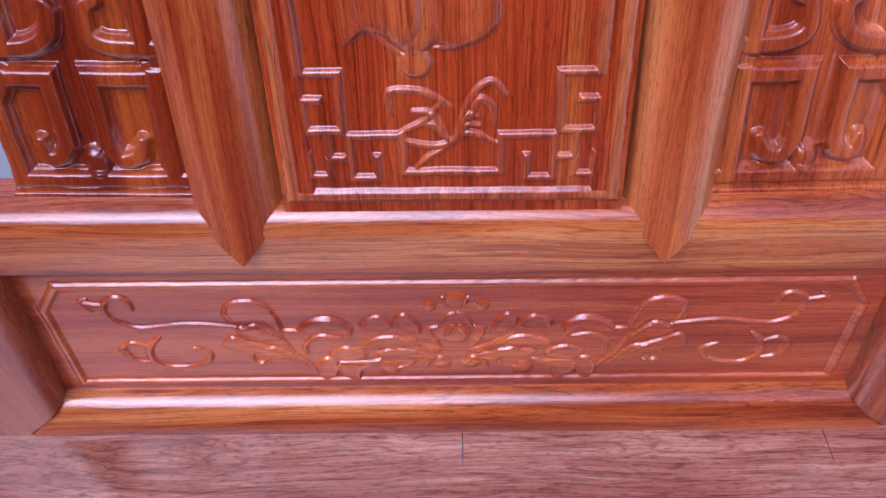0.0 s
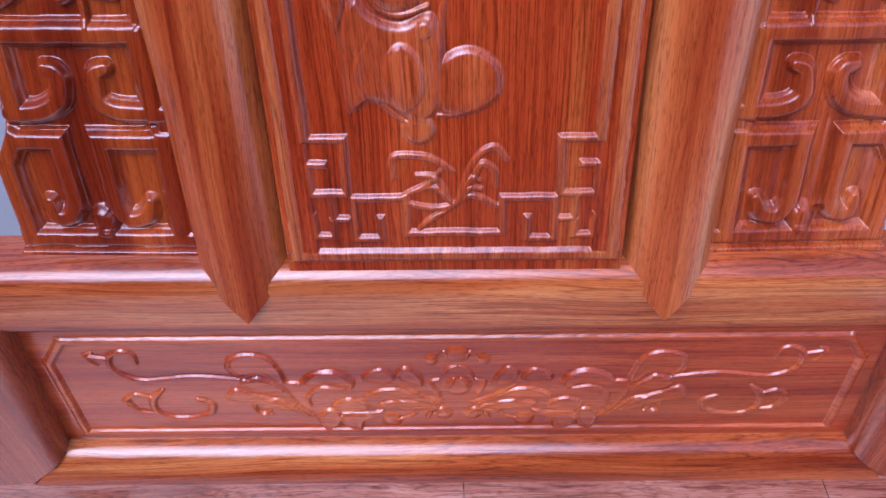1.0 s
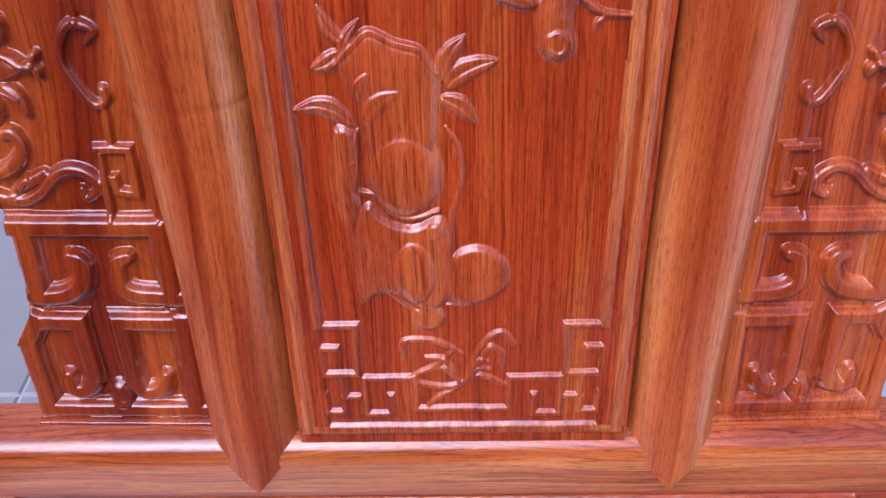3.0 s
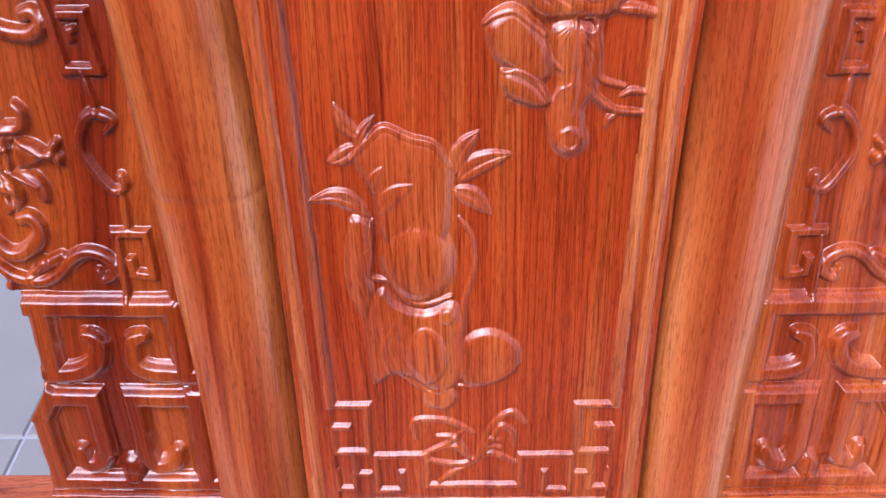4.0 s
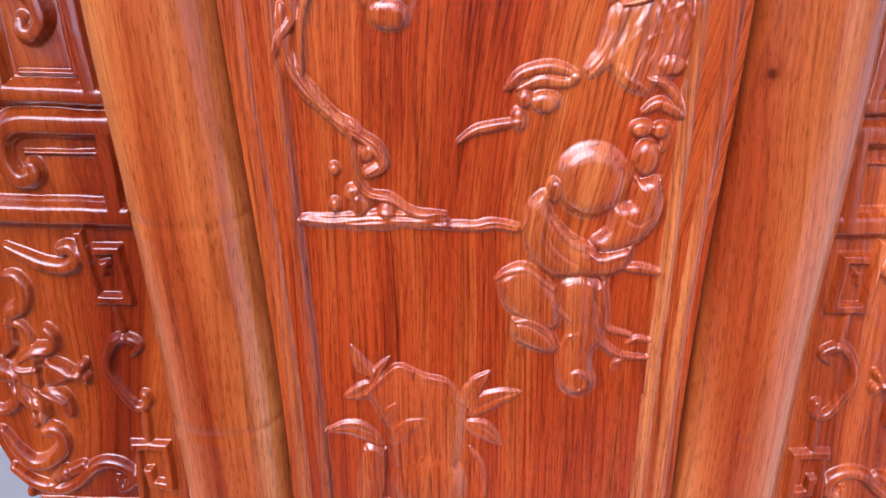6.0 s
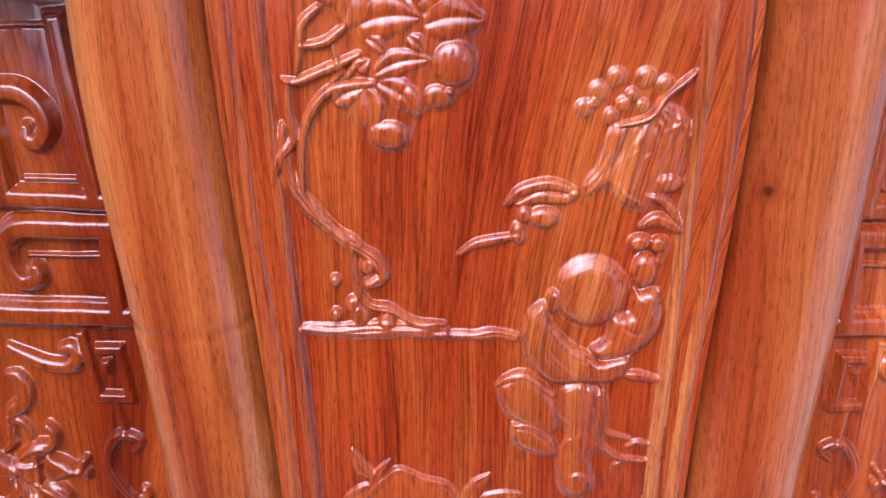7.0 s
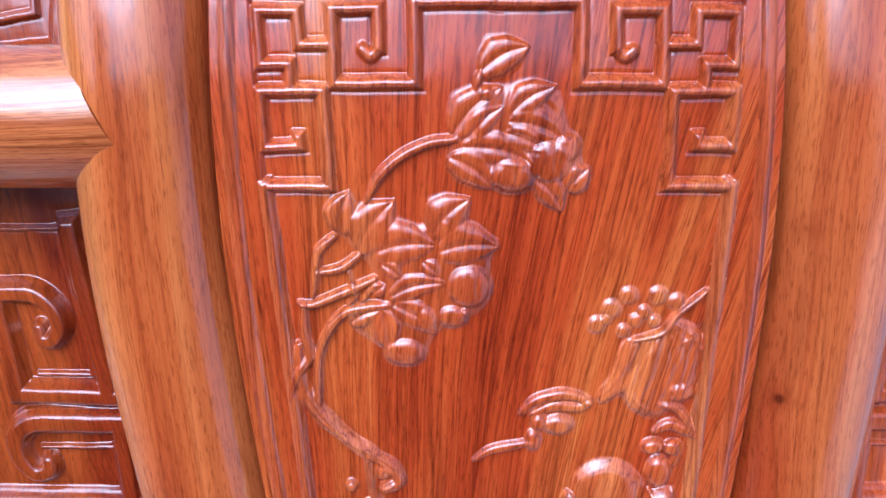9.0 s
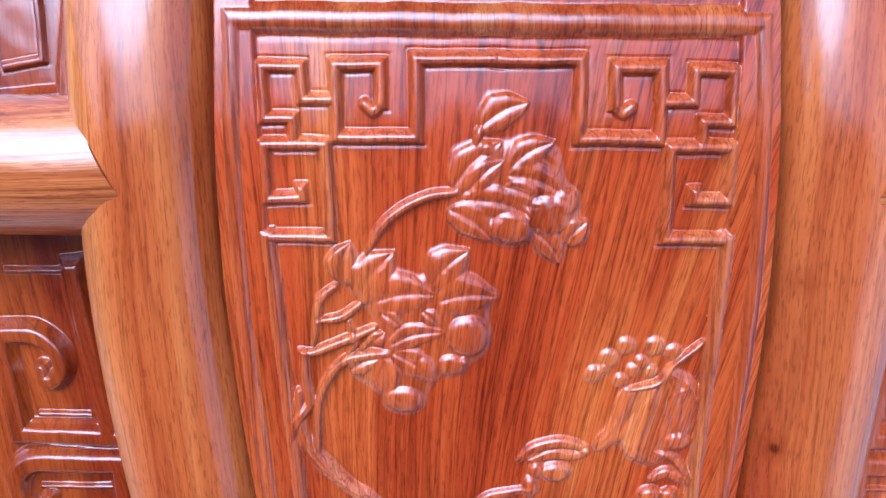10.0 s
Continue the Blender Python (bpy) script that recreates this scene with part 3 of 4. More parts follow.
# fret borders
for s in (-1, 1):
    centre.bar("fret", [(s * u, z) for u, z in ((71.5, 1171), (71.5, 1209), (97, 1209), (97, 1187), (82.5, 1187.5), (82.5, 1193))], 5.5, 4.0, profile=FRET, cut=0.35)
    centre.bar("fret", [(s * 98.5, 1171), (s * 69.2, 1171)], 5.5, 4.0, profile=FRET, cut=0.35)
    centre.bar("fret", [(s * u, z) for u, z in ((84.5, 1209), (84.5, 1219), (96, 1219), (96, 1238.5), (80, 1238.5), (80, 1226.5), (67, 1226.5))], 5.0, 3.8, profile=FRET, cut=0.35)
    centre.bar("fret", [(s * u, z) for u, z in ((48, 1223), (48, 1239.5), (66.5, 1239.5), (66.5, 1212), (33.5, 1212), (33.5, 1242), (-1, 1242))], 5.7, 4.2, profile=FRET, cut=0.35)
    centre.bar("fret", [(s * u, z) for u, z in ((84, 761), (62, 761), (63, 726), (84, 726), (85, 745), (73, 745))], 5.2, 2.5, profile=FRET, cut=0.12)
    centre.bar("fret", [(s * u, z) for u, z in ((73, 726), (72, 709), (62, 709))], 4.6, 2.5, profile=FRET, cut=0.12)
    centre.bar("fret", [(s * u, z) for u, z in ((85, 713), (84, 697), (73, 697), (73, 709))], 4.6, 2.5, profile=FRET, cut=0.12)
    centre.bar("fret", [(s * u, z) for u, z in ((44, 711), (44, 695), (60, 695), (60, 723), (29, 723), (29, 699), (-1, 699))], 5.2, 2.5, profile=FRET, cut=0.12)
    centre.stroke("fret", [(s * u, z) for u, z in ((48, 1230), (48.3, 1225), (51, 1222.2), (54.5, 1224.5))], 5, 3.4, 0.2, ends=(1, 0.8), over=0)
    centre.bar("inner_line", [(s * 1000 * interp(z, INNER_LINE), 1000 * z) for z in np.linspace(0.762, 1.171, 24)], 7.0, 3.6, profile=FRET, cut=0.15)
# panel bottom plant
centre.stroke("carved_blade", [(-31.7, 723.8), (-16.2, 731.7), (-6.5, 741.8)], 4.2, 2.0)
centre.stroke("carved_blade", [(0.0, 740.6), (-15.6, 749.6), (-34.1, 749.8), (-34.5, 736.4)], 4.2, 2.0)
centre.stroke("carved_blade", [(3.6, 724.6), (12.2, 747.2), (23.3, 755.8), (31.2, 748.1)], 4.2, 2.0)
centre.stroke("carved_blade", [(8.3, 726.9), (15.9, 744.9), (23.4, 741.5), (24.5, 731.3)], 4.2, 2.0)
centre.stroke("carved_blade", [(-30.0, 720.2), (-14.8, 716.6), (-2.3, 717.6), (10.2, 724.5), (25.6, 717.8)], 4.2, 2.0)
centre.stroke("carved_blade", [(-2.2, 720.0), (-10.4, 736.2), (-21.6, 738.1)], 4.2, 2.0)
centre.stroke("carved_blade", [(-1.3, 720.0), (-9.7, 729.3), (-16.3, 729.9)], 4.2, 2.0)
centre.stroke("carved_blade", [(0.6, 719.9), (10.3, 736.0), (15.0, 734.8)], 4.2, 2.0)
centre.stroke("carved_blade", [(1.6, 719.9), (8.4, 729.2), (15.9, 729.1)], 4.2, 2.0)
centre.stroke("carved_blade", [(-3.3, 715.3), (-15.0, 708.2), (-21.1, 702.2)], 4.2, 2.0)
# seated shape
centre.leaf("carved_leaf", (-55.1, 921.8), (-66.9, 940.0), 7.4, 2.0)
centre.leaf("carved_leaf", (-58.2, 913.0), (-47.7, 933.3), 5.6, 2.0)
centre.leaf("carved_leaf", (-57.9, 918.3), (-72.8, 910.3), 8.7, 2.0)
centre.leaf("carved_leaf", (-52.7, 880.8), (-84.1, 889.4), 9.9, 2.0, bend=-0.2)
centre.leaf("carved_leaf", (-51.5, 893.9), (-45.0, 908.5), 5.7, 2.0)
centre.leaf("carved_leaf", (-49.4, 883.6), (-29.3, 899.4), 9.0, 2.0)
centre.leaf("carved_leaf", (-9.1, 903.9), (3.7, 926.0), 9.4, 2.0)
centre.leaf("carved_leaf", (-7.4, 900.3), (20.4, 914.6), 11.1, 2.0)
centre.leaf("carved_leaf", (-8.9, 896.1), (9.7, 882.1), 9.9, 2.0)
centre.stroke("carved_rim", [(-60.8, 912.1), (-54.5, 918.3), (-44.8, 927.5), (-37.4, 926.1), (-30.1, 922.6), (-18.5, 919.1), (-10.7, 907.5)], 3.6, 2.6)
centre.pad("carved_cap", [(-59.9, 913.0), (-53.6, 919.2), (-44.8, 927.8), (-36.6, 926.1), (-30.0, 922.9), (-18.5, 919.4), (-10.7, 908.4), (-10.7, 892.0), (-12.5, 874.0), (-17.0, 858.0), (-29.0, 850.0), (-41.0, 858.0), (-48.5, 874.0), (-51.1, 892.1), (-56.3, 904.9)], 3.2)
centre.dome("carved_boss", (-29.3, 855.2), 19.3, 25.1, 5.2, over=0)
centre.pad("carved_robe", [(-55.0, 830.4), (-48.1, 838.8), (-42.2, 830.4), (-26.8, 825.0), (-10.1, 830.3), (-3.8, 812.9), (-7.1, 780.9), (-17.0, 771.4), (-26.6, 773.8), (-36.0, 781.0), (-45.6, 783.4), (-55.5, 778.7), (-57.6, 799.6)], 3.9)
centre.pad("carved_shell", [(-3.9, 807.3), (6.4, 812.8), (17.7, 810.6), (26.3, 801.6), (26.5, 787.8), (16.1, 778.4), (2.5, 774.9), (-7.2, 778.5), (-6.9, 794.9)], 3.8)
centre.pad("carved_sleeve", [(-64.2, 878.9), (-53.7, 878.9), (-53.5, 863.3), (-55.2, 847.1), (-53.9, 834.7), (-59.3, 821.8), (-63.9, 834.7), (-66.6, 847.2)], 3.5, folds=0.12)
centre.stroke("carved_fold", [(-41.8, 838.8), (-35.7, 832.1), (-24.8, 829.9), (-11.8, 834.1)], 3.6, 2.2)
centre.stroke("carved_fold", [(-6.5, 880.7), (-0.5, 869.0), (1.1, 851.1), (-4.6, 830.2), (-4.8, 810.7)], 3.0, 1.8)
centre.stroke("carved_fold", [(-63.3, 878.9), (-66.9, 843.1), (-59.3, 821.8), (-57.6, 799.6), (-56.5, 777.5)], 3.6, 2.0)
centre.stroke("carved_fold", [(-52.0, 878.9), (-53.5, 863.3), (-54.9, 847.1), (-46.0, 844.0)], 3.6, 2.0)
centre.stroke("carved_fold", [(-63.7, 862.3), (-58.5, 860.3), (-54.8, 862.3)], 3.6, 2.0)
centre.dome("carved_boss", (-25.9, 797.2), 12.6, 21.5, 4.9)
centre.stroke("carved_fold", [(-43.8, 817.4), (-50.3, 801.9), (-47.3, 785.8)], 4.8, 3.0)
centre.stroke("carved_fold", [(-4.5, 798.0), (2.0, 806.5), (12.0, 808.8), (21.0, 803.0), (24.0, 794.0), (19.0, 784.0), (9.0, 780.5)], 4.2, 1.6)
centre.stroke("carved_fold", [(1.5, 793.0), (6.5, 798.5), (13.0, 798.0), (16.0, 792.5)], 4.0, 1.8)
centre.dome("carved_boss", (-19.1, 766.5), 9.4, 8.7, 3.2)
centre.dome("carved_boss", (-13.9, 822.8), 5.2, 5.6, 3.5)
centre.stroke("carved_fold", [(-56.5, 777.5), (-45.4, 785.7), (-32.4, 776.2), (-24.8, 771.4)], 3.0, 1.6)
centre.stroke("carved_fold", [(-8.2, 774.9), (4.4, 776.1), (17.9, 785.5)], 3.0, 1.6)
# reaching shape
centre.stroke("carved_fold", [(32.3, 1008.3), (41.1, 997.9), (51.2, 993.2), (55.7, 989.4), (63.7, 990.3), (71.1, 993.5)], 4.8, 3.0)
centre.stroke("carved_rod", [(67.9, 983.4), (77.9, 982.5), (85.3, 981.0)], 5.4, 2.8)
centre.pad("carved_knee", [(7.1, 974.2), (12.1, 980.6), (20.3, 984.2), (30.0, 976.7), (36.7, 966.2), (38.5, 953.2), (30.8, 950.1), (19.0, 955.8), (11.1, 961.5)], 4.3)
centre.pad("carved_shoe", [(14.5, 953.6), (20.3, 955.8), (29.5, 951.6), (36.9, 944.3), (37.8, 938.3), (28.5, 938.2), (16.6, 944.0)], 4.6)
centre.pad("carved_robe", [(20.3, 1012.4), (25.0, 1019.0), (29.9, 1020.3), (33.4, 1008.6), (43.0, 999.5), (54.7, 991.5), (70.8, 994.4), (70.2, 984.9), (61.7, 979.2), (49.0, 979.0), (32.5, 978.8), (22.0, 989.7), (19.3, 1000.5)], 5.1, folds=0.12)
centre.pad("carved_sleeve", [(60.9, 1014.3), (70.6, 1015.7), (71.2, 1024.7), (82.0, 1027.4), (85.5, 1014.6), (80.2, 1002.6), (70.8, 994.4), (57.2, 991.5), (51.9, 996.9), (59.0, 1003.7)], 5.5, folds=0.12)
centre.pad("carved_skirt", [(39.0, 974.7), (49.0, 977.6), (60.7, 973.6), (62.4, 956.4), (59.8, 944.6), (55.0, 935.6), (57.1, 920.3), (48.1, 913.9), (38.4, 921.6), (37.8, 936.8), (42.5, 950.3), (38.2, 961.9)], 2.6, folds=0.12)
centre.stroke("carved_fold", [(6.8, 976.7), (11.8, 980.7), (20.5, 983.1), (28.1, 977.6), (34.8, 972.1)], 4.8, 3.0)
centre.stroke("carved_fold", [(15.1, 954.8), (23.4, 955.0), (32.6, 949.2), (38.0, 940.6)], 4.2, 3.0)
centre.stroke("carved_ribbon", [(49.3, 980.0), (48.9, 966.4), (48.9, 955.0)], 3.6, 2.4)
centre.stroke("carved_ribbon", [(34.5, 971.5), (37.4, 961.4), (44.0, 955.0)], 3.6, 2.0)
centre.stroke("carved_ribbon", [(52.3, 975.1), (53.9, 963.9), (58.7, 945.8), (68.3, 937.9)], 3.6, 2.4)
centre.stroke("carved_ribbon", [(59.0, 975.1), (60.9, 962.6), (62.2, 951.7), (74.1, 947.8)], 3.6, 2.2)
centre.stroke("carved_ribbon", [(54.6, 948.5), (61.6, 940.8), (71.0, 936.2), (83.6, 934.9)], 3.6, 2.4)
centre.stroke("carved_ribbon", [(72.4, 935.2), (68.0, 931.8), (66.9, 928.4)], 3.6, 2.0)
centre.stroke("carved_ribbon", [(73.2, 943.2), (78.2, 945.6), (84.2, 944.5)], 3.6, 2.0)
centre.stroke("carved_ribbon", [(43.1, 945.9), (48.8, 949.1), (50.4, 956.3)], 3.6, 2.0)
centre.stroke("carved_knot", [(53.1, 978.8), (56.8, 979.4), (59.6, 975.8), (57.2, 972.1), (53.4, 973.9)], 3.6, 2.2)
centre.dome("carved_rosette", (48.7, 921.5), 9.3, 8.5, 2.6)
centre.stroke("carved_ring", [(43.9, 924.3), (48.4, 927.3), (52.5, 924.9), (53.4, 920.8), (49.5, 917.3), (44.7, 919.4)], 3.6, 2.8)
centre.dome("carved_boss", (50.7, 1025.5), 17.1, 16.8, 5.2)
centre.dome("carved_boss", (33.4, 1021.1), 3.5, 6.3, 4.3)
centre.dome("carved_boss", (75.3, 1036.7), 6.3, 8.1, 4.3)
centre.dome("carved_boss", (72.1, 1050.2), 5.3, 3.9, 3.8)
centre.dome("carved_boss", (80.7, 1049.3), 3.7, 3.7, 3.5)
centre.pad("carved_rock", [(59.3, 1102.4), (71.0, 1105.4), (77.9, 1112.1), (88.5, 1107.7), (91.7, 1095.6), (90.4, 1083.2), (86.6, 1073.8), (79.4, 1069.0), (72.0, 1064.1), (61.1, 1068.9), (56.2, 1075.3), (48.6, 1074.5), (52.7, 1084.7), (56.8, 1092.5)], 2.6, folds=0.12)
centre.stroke("carved_fold", [(83.0, 1027.3), (84.1, 1013.2), (79.2, 1002.4), (70.8, 994.2)], 3.6, 2.4)
centre.stroke("carved_fold", [(71.2, 1027.2), (76.4, 1020.3), (82.4, 1025.5)], 3.6, 2.4)
centre.stroke("carved_fold", [(32.2, 1009.6), (40.6, 997.8), (52.1, 993.2)], 4.2, 2.6)
centre.dome("carved_berry", (43.5, 1109.4), 4.1, 4.1, 1.8)
centre.dome("carved_berry", (50.1, 1116.8), 4.4, 4.3, 1.8)
centre.dome("carved_berry", (57.8, 1122.9), 4.1, 4.1, 1.8)
centre.dome("carved_berry", (70.6, 1122.9), 4.4, 4.4, 1.8)
centre.dome("carved_berry", (78.8, 1119.8), 4.1, 4.0, 1.8)
centre.dome("carved_berry", (55.7, 1106.4), 3.3, 3.3, 1.8)
centre.dome("carved_berry", (64.8, 1115.3), 3.2, 3.3, 1.8)
centre.dome("carved_berry", (61.1, 1111.3), 3.2, 3.3, 1.8)
centre.dome("carved_berry", (69.1, 1111.3), 3.0, 3.0, 1.8)
centre.dome("carved_berry", (47.8, 1112.0), 2.7, 2.7, 1.8)
centre.stroke("carved_branch", [(60.0, 1102.8), (72.4, 1106.1), (78.5, 1113.9), (91.2, 1125.0)], 3.3, 3.2)
centre.stroke("carved_rock", [(58.6, 1101.6), (56.2, 1089.4), (52.9, 1081.6), (47.9, 1075.0)], 9.6, 1.8, rough=0.22)
centre.stroke("carved_rock", [(63.3, 1083.2), (66.0, 1089.4), (71.7, 1094.3)], 6.0, 1.5, rough=0.22)
centre.stroke("carved_rock", [(69.2, 1084.8), (74.9, 1090.2), (83.0, 1091.7)], 6.0, 1.5, rough=0.22)
centre.stroke("carved_rock", [(59.1, 1078.5), (63.9, 1072.1), (71.8, 1067.3)], 8.4, 1.7, rough=0.22)
centre.stroke("carved_rock", [(78.8, 1098.6), (87.4, 1103.2), (90.7, 1098.6)], 8.4, 1.7, rough=0.22)
centre.dome("carved_rock", (83.3, 1077.7), 6.8, 4.7, 3.0)
centre.stroke("carved_swirl", [(73.1, 1071.8), (81.6, 1069.3), (87.5, 1062.5), (90.3, 1056.0)], 4.8, 2.8)
centre.stroke("carved_swirl", [(72.4, 1057.6), (79.9, 1060.9), (89.5, 1056.0)], 6.0, 2.6)
centre.stroke("carved_swirl", [(77.5, 1051.0), (83.8, 1050.2), (82.9, 1041.0)], 4.8, 2.0)
centre.stroke("carved_cloud", [(10.1, 1066.9), (16.8, 1073.3), (27.4, 1076.0), (35.0, 1075.3), (41.1, 1072.9)], 6.0, 2.8)
centre.stroke("carved_cloud", [(15.4, 1067.2), (26.0, 1070.5), (36.7, 1069.7), (41.1, 1072.4)], 6.0, 2.5)
centre.dome("carved_cloud", (18.5, 1062.7), 3.7, 4.2, 3.4)
centre.dome("carved_cloud", (27.7, 1061.1), 7.1, 4.9, 3.3)
centre.dome("carved_cloud", (15.9, 1053.4), 3.7, 5.6, 3.0)
centre.stroke("carved_cloud", [(-11.5, 1043.3), (-4.5, 1047.9), (4.8, 1050.0), (16.3, 1052.6)], 4.8, 2.4)
# fruit tree
centre.stroke("carved_trunk", [(-89.3, 1100.8), (-89.1, 1087.6), (-86.3, 1074.0), (-76.1, 1060.2), (-63.5, 1049.5), (-52.5, 1041.6), (-47.5, 1032.8), (-54.5, 1028.3)], 7.6, 3.5, rough=0.22)
centre.stroke("carved_trunk", [(-62.2, 1047.4), (-60.9, 1034.2), (-59.4, 1025.3), (-54.2, 1018.5), (-43.4, 1015.5), (-32.5, 1009.3), (-18.7, 1008.6)], 4.8, 3.0, rough=0.22)
centre.stroke("carved_log", [(-87.1, 1005.1), (-63.2, 1004.8), (-41.0, 1005.7), (-18.7, 1005.2)], 9.0, 2.9, rough=0.22)
centre.stroke("carved_log", [(-24.3, 1003.6), (-4.9, 1002.7), (4.9, 1004.2), (15.4, 1002.7)], 6.0, 2.5, rough=0.22)
centre.dome("carved_knob", (-70.0, 1029.8), 2.7, 2.9, 3.4)
centre.dome("carved_knob", (-70.3, 1013.1), 3.0, 3.4, 3.4)
centre.dome("carved_knob", (-61.8, 1018.5), 3.9, 4.2, 3.4)
centre.dome("carved_knob", (-58.6, 1013.1), 4.7, 5.2, 3.4)
centre.dome("carved_knob", (-54.7, 1037.2), 3.8, 4.1, 3.4)
centre.dome("carved_knob", (-46.3, 1010.1), 4.1, 4.6, 3.4)
centre.stroke("carved_branch", [(-82.5, 1069.9), (-81.9, 1087.0), (-79.8, 1098.9), (-75.2, 1108.2), (-67.9, 1115.6), (-59.3, 1118.3), (-49.1, 1119.4)], 4.3, 3.2)
centre.stroke("carved_branch", [(-95.1, 1074.8), (-90.6, 1087.0), (-84.7, 1095.3), (-86.7, 1105.8), (-86.2, 1119.6)], 4.8, 3.0)
centre.stroke("carved_branch", [(-87.9, 1120.1), (-80.6, 1119.6), (-66.7, 1125.2), (-54.1, 1131.0)], 4.3, 3.2)
centre.stroke("carved_branch", [(-78.4, 1133.8), (-68.3, 1135.7), (-60.2, 1141.7)], 4.3, 3.0)
centre.stroke("carved_branch", [(-81.5, 1122.9), (-79.7, 1134.0), (-78.0, 1142.8), (-70.7, 1149.8)], 4.3, 3.0)
centre.stroke("carved_twig", [(-65.1, 1134.1), (-62.9, 1124.1), (-66.0, 1119.6)], 3.3, 2.4)
centre.stroke("carved_twig", [(-60.8, 1120.7), (-57.8, 1124.1), (-56.0, 1127.5)], 3.3, 2.4)
centre.pad("carved_foliage", [(-67.3, 1152.4), (-59.1, 1160.9), (-44.9, 1164.0), (-44.2, 1155.7), (-31.1, 1154.6), (-26.5, 1163.0), (-13.5, 1164.1), (-12.6, 1152.6), (-0.6, 1147.3), (-3.9, 1138.6), (-5.1, 1120.9), (-14.3, 1112.9), (-28.0, 1106.0), (-34.1, 1095.4), (-47.8, 1096.6), (-57.8, 1103.6), (-65.4, 1110.5), (-52.3, 1121.9), (-55.0, 1136.3), (-61.3, 1142.8)], 1.8, folds=0.12)
centre.leaf("carved_leaf", (-67.9, 1150.3), (-63.0, 1168.6), 13.5, 2.6)
centre.leaf("carved_leaf", (-60.7, 1142.3), (-44.7, 1164.5), 18.6, 2.6)
centre.leaf("carved_leaf", (-29.1, 1149.9), (-12.2, 1165.4), 17.2, 2.6)
centre.leaf("carved_leaf", (-54.1, 1142.3), (-27.5, 1146.1), 19.4, 2.6)
centre.leaf("carved_leaf", (-27.1, 1142.9), (-0.4, 1145.1), 18.7, 2.6)
centre.leaf("carved_leaf", (-49.0, 1122.5), (-22.7, 1129.2), 11.7, 2.6)
centre.leaf("carved_leaf", (-46.8, 1119.6), (-28.0, 1106.0), 13.9, 2.6)
centre.leaf("carved_leaf", (-52.5, 1117.9), (-49.5, 1098.3), 13.9, 2.6)
centre.leaf("carved_leaf", (-66.5, 1110.5), (-52.6, 1117.4), 11.1, 2.6)
centre.leaf("carved_leaf", (-50.5, 1137.4), (-42.4, 1131.4), 7.9, 2.6)
centre.leaf("carved_leaf", (-32.7, 1138.5), (-26.2, 1132.5), 7.9, 2.6)
centre.leaf("carved_leaf", (-55.0, 1124.1), (-49.8, 1128.6), 7.3, 2.6)
centre.dome("carved_peach", (-13.2, 1127.6), 9.9, 9.9, 3.9)
centre.dome("carved_peach", (-42.1, 1097.2), 9.5, 6.8, 3.4)
centre.dome("carved_peach", (-20.5, 1114.0), 6.8, 5.5, 3.0)
centre.dome("carved_peach", (-32.4, 1112.9), 5.1, 6.2, 2.6)
centre.dome("carved_peach", (-14.8, 1116.3), 1.8, 1.8, 3.1)
centre.stroke("carved_branch", [(-56.0, 1164.4), (-50.3, 1174.2), (-41.0, 1182.6), (-30.1, 1187.8), (-17.4, 1190.3)], 4.3, 3.2)
centre.stroke("carved_twig", [(-7.4, 1216.2), (-9.3, 1210.6)], 3.8, 3.0)
centre.pad("carved_foliage", [(-19.3, 1189.8), (-12.1, 1201.4), (-0.4, 1209.5), (21.9, 1209.7), (28.2, 1194.8), (36.0, 1176.0), (25.4, 1166.2), (12.0, 1169.8), (-5.0, 1170.9), (-20.7, 1178.0)], 1.8, folds=0.12)
centre.leaf("carved_leaf", (-7.9, 1215.5), (12.5, 1225.9), 14.6, 2.6)
centre.leaf("carved_leaf", (-19.3, 1191.0), (1.5, 1210.2), 15.5, 2.6)
centre.leaf("carved_leaf", (-12.7, 1190.3), (2.0, 1202.9), 11.2, 2.6)
centre.leaf("carved_leaf", (4.4, 1199.3), (23.1, 1210.8), 12.3, 2.6)
centre.leaf("carved_leaf", (3.2, 1197.0), (28.4, 1189.0), 14.2, 2.6)
centre.leaf("carved_leaf", (-16.5, 1187.0), (15.4, 1179.4), 14.3, 2.6)
centre.leaf("carved_leaf", (-21.3, 1183.2), (-2.1, 1169.7), 15.6, 2.6)
centre.leaf("carved_leaf", (15.5, 1174.6), (26.8, 1160.1), 12.6, 2.6)
centre.leaf("carved_leaf", (29.0, 1168.7), (38.3, 1178.4), 12.6, 2.6)
centre.leaf("carved_leaf", (2.1, 1192.3), (18.9, 1185.4), 11.2, 2.6)
centre.dome("carved_peach", (5.8, 1175.3), 10.7, 7.6, 3.9)
centre.dome("carved_peach", (21.4, 1181.1), 10.1, 9.0, 3.9)
centre.dome("carved_peach", (28.4, 1186.6), 5.8, 6.1, 3.1)
centre.dome("carved_peach", (-4.6, 1207.9), 3.3, 2.7, 2.6)
for line in ([(-50, 817), (-53, 803), (-50, 788)], [(-44, 822), (-47.5, 806), (-44, 790)], [(-38.5, 824), (-41, 806), (-38, 790)], [(-12, 818), (-9.5, 803), (-12, 788)], [(-26, 815), (-25.5, 798), (-26.5, 780)],
             [(-61, 860), (-62, 846), (-58, 832)], [(30, 1002), (36, 992), (48, 984)], [(27, 1006), (31, 993), (38, 984)], [(66, 1010), (74, 1006), (80, 1012)], [(45, 970), (44, 955), (46, 938)], [(53, 968), (53, 950), (50, 932)]):
    centre.groove(line, 1.9, 0.6)
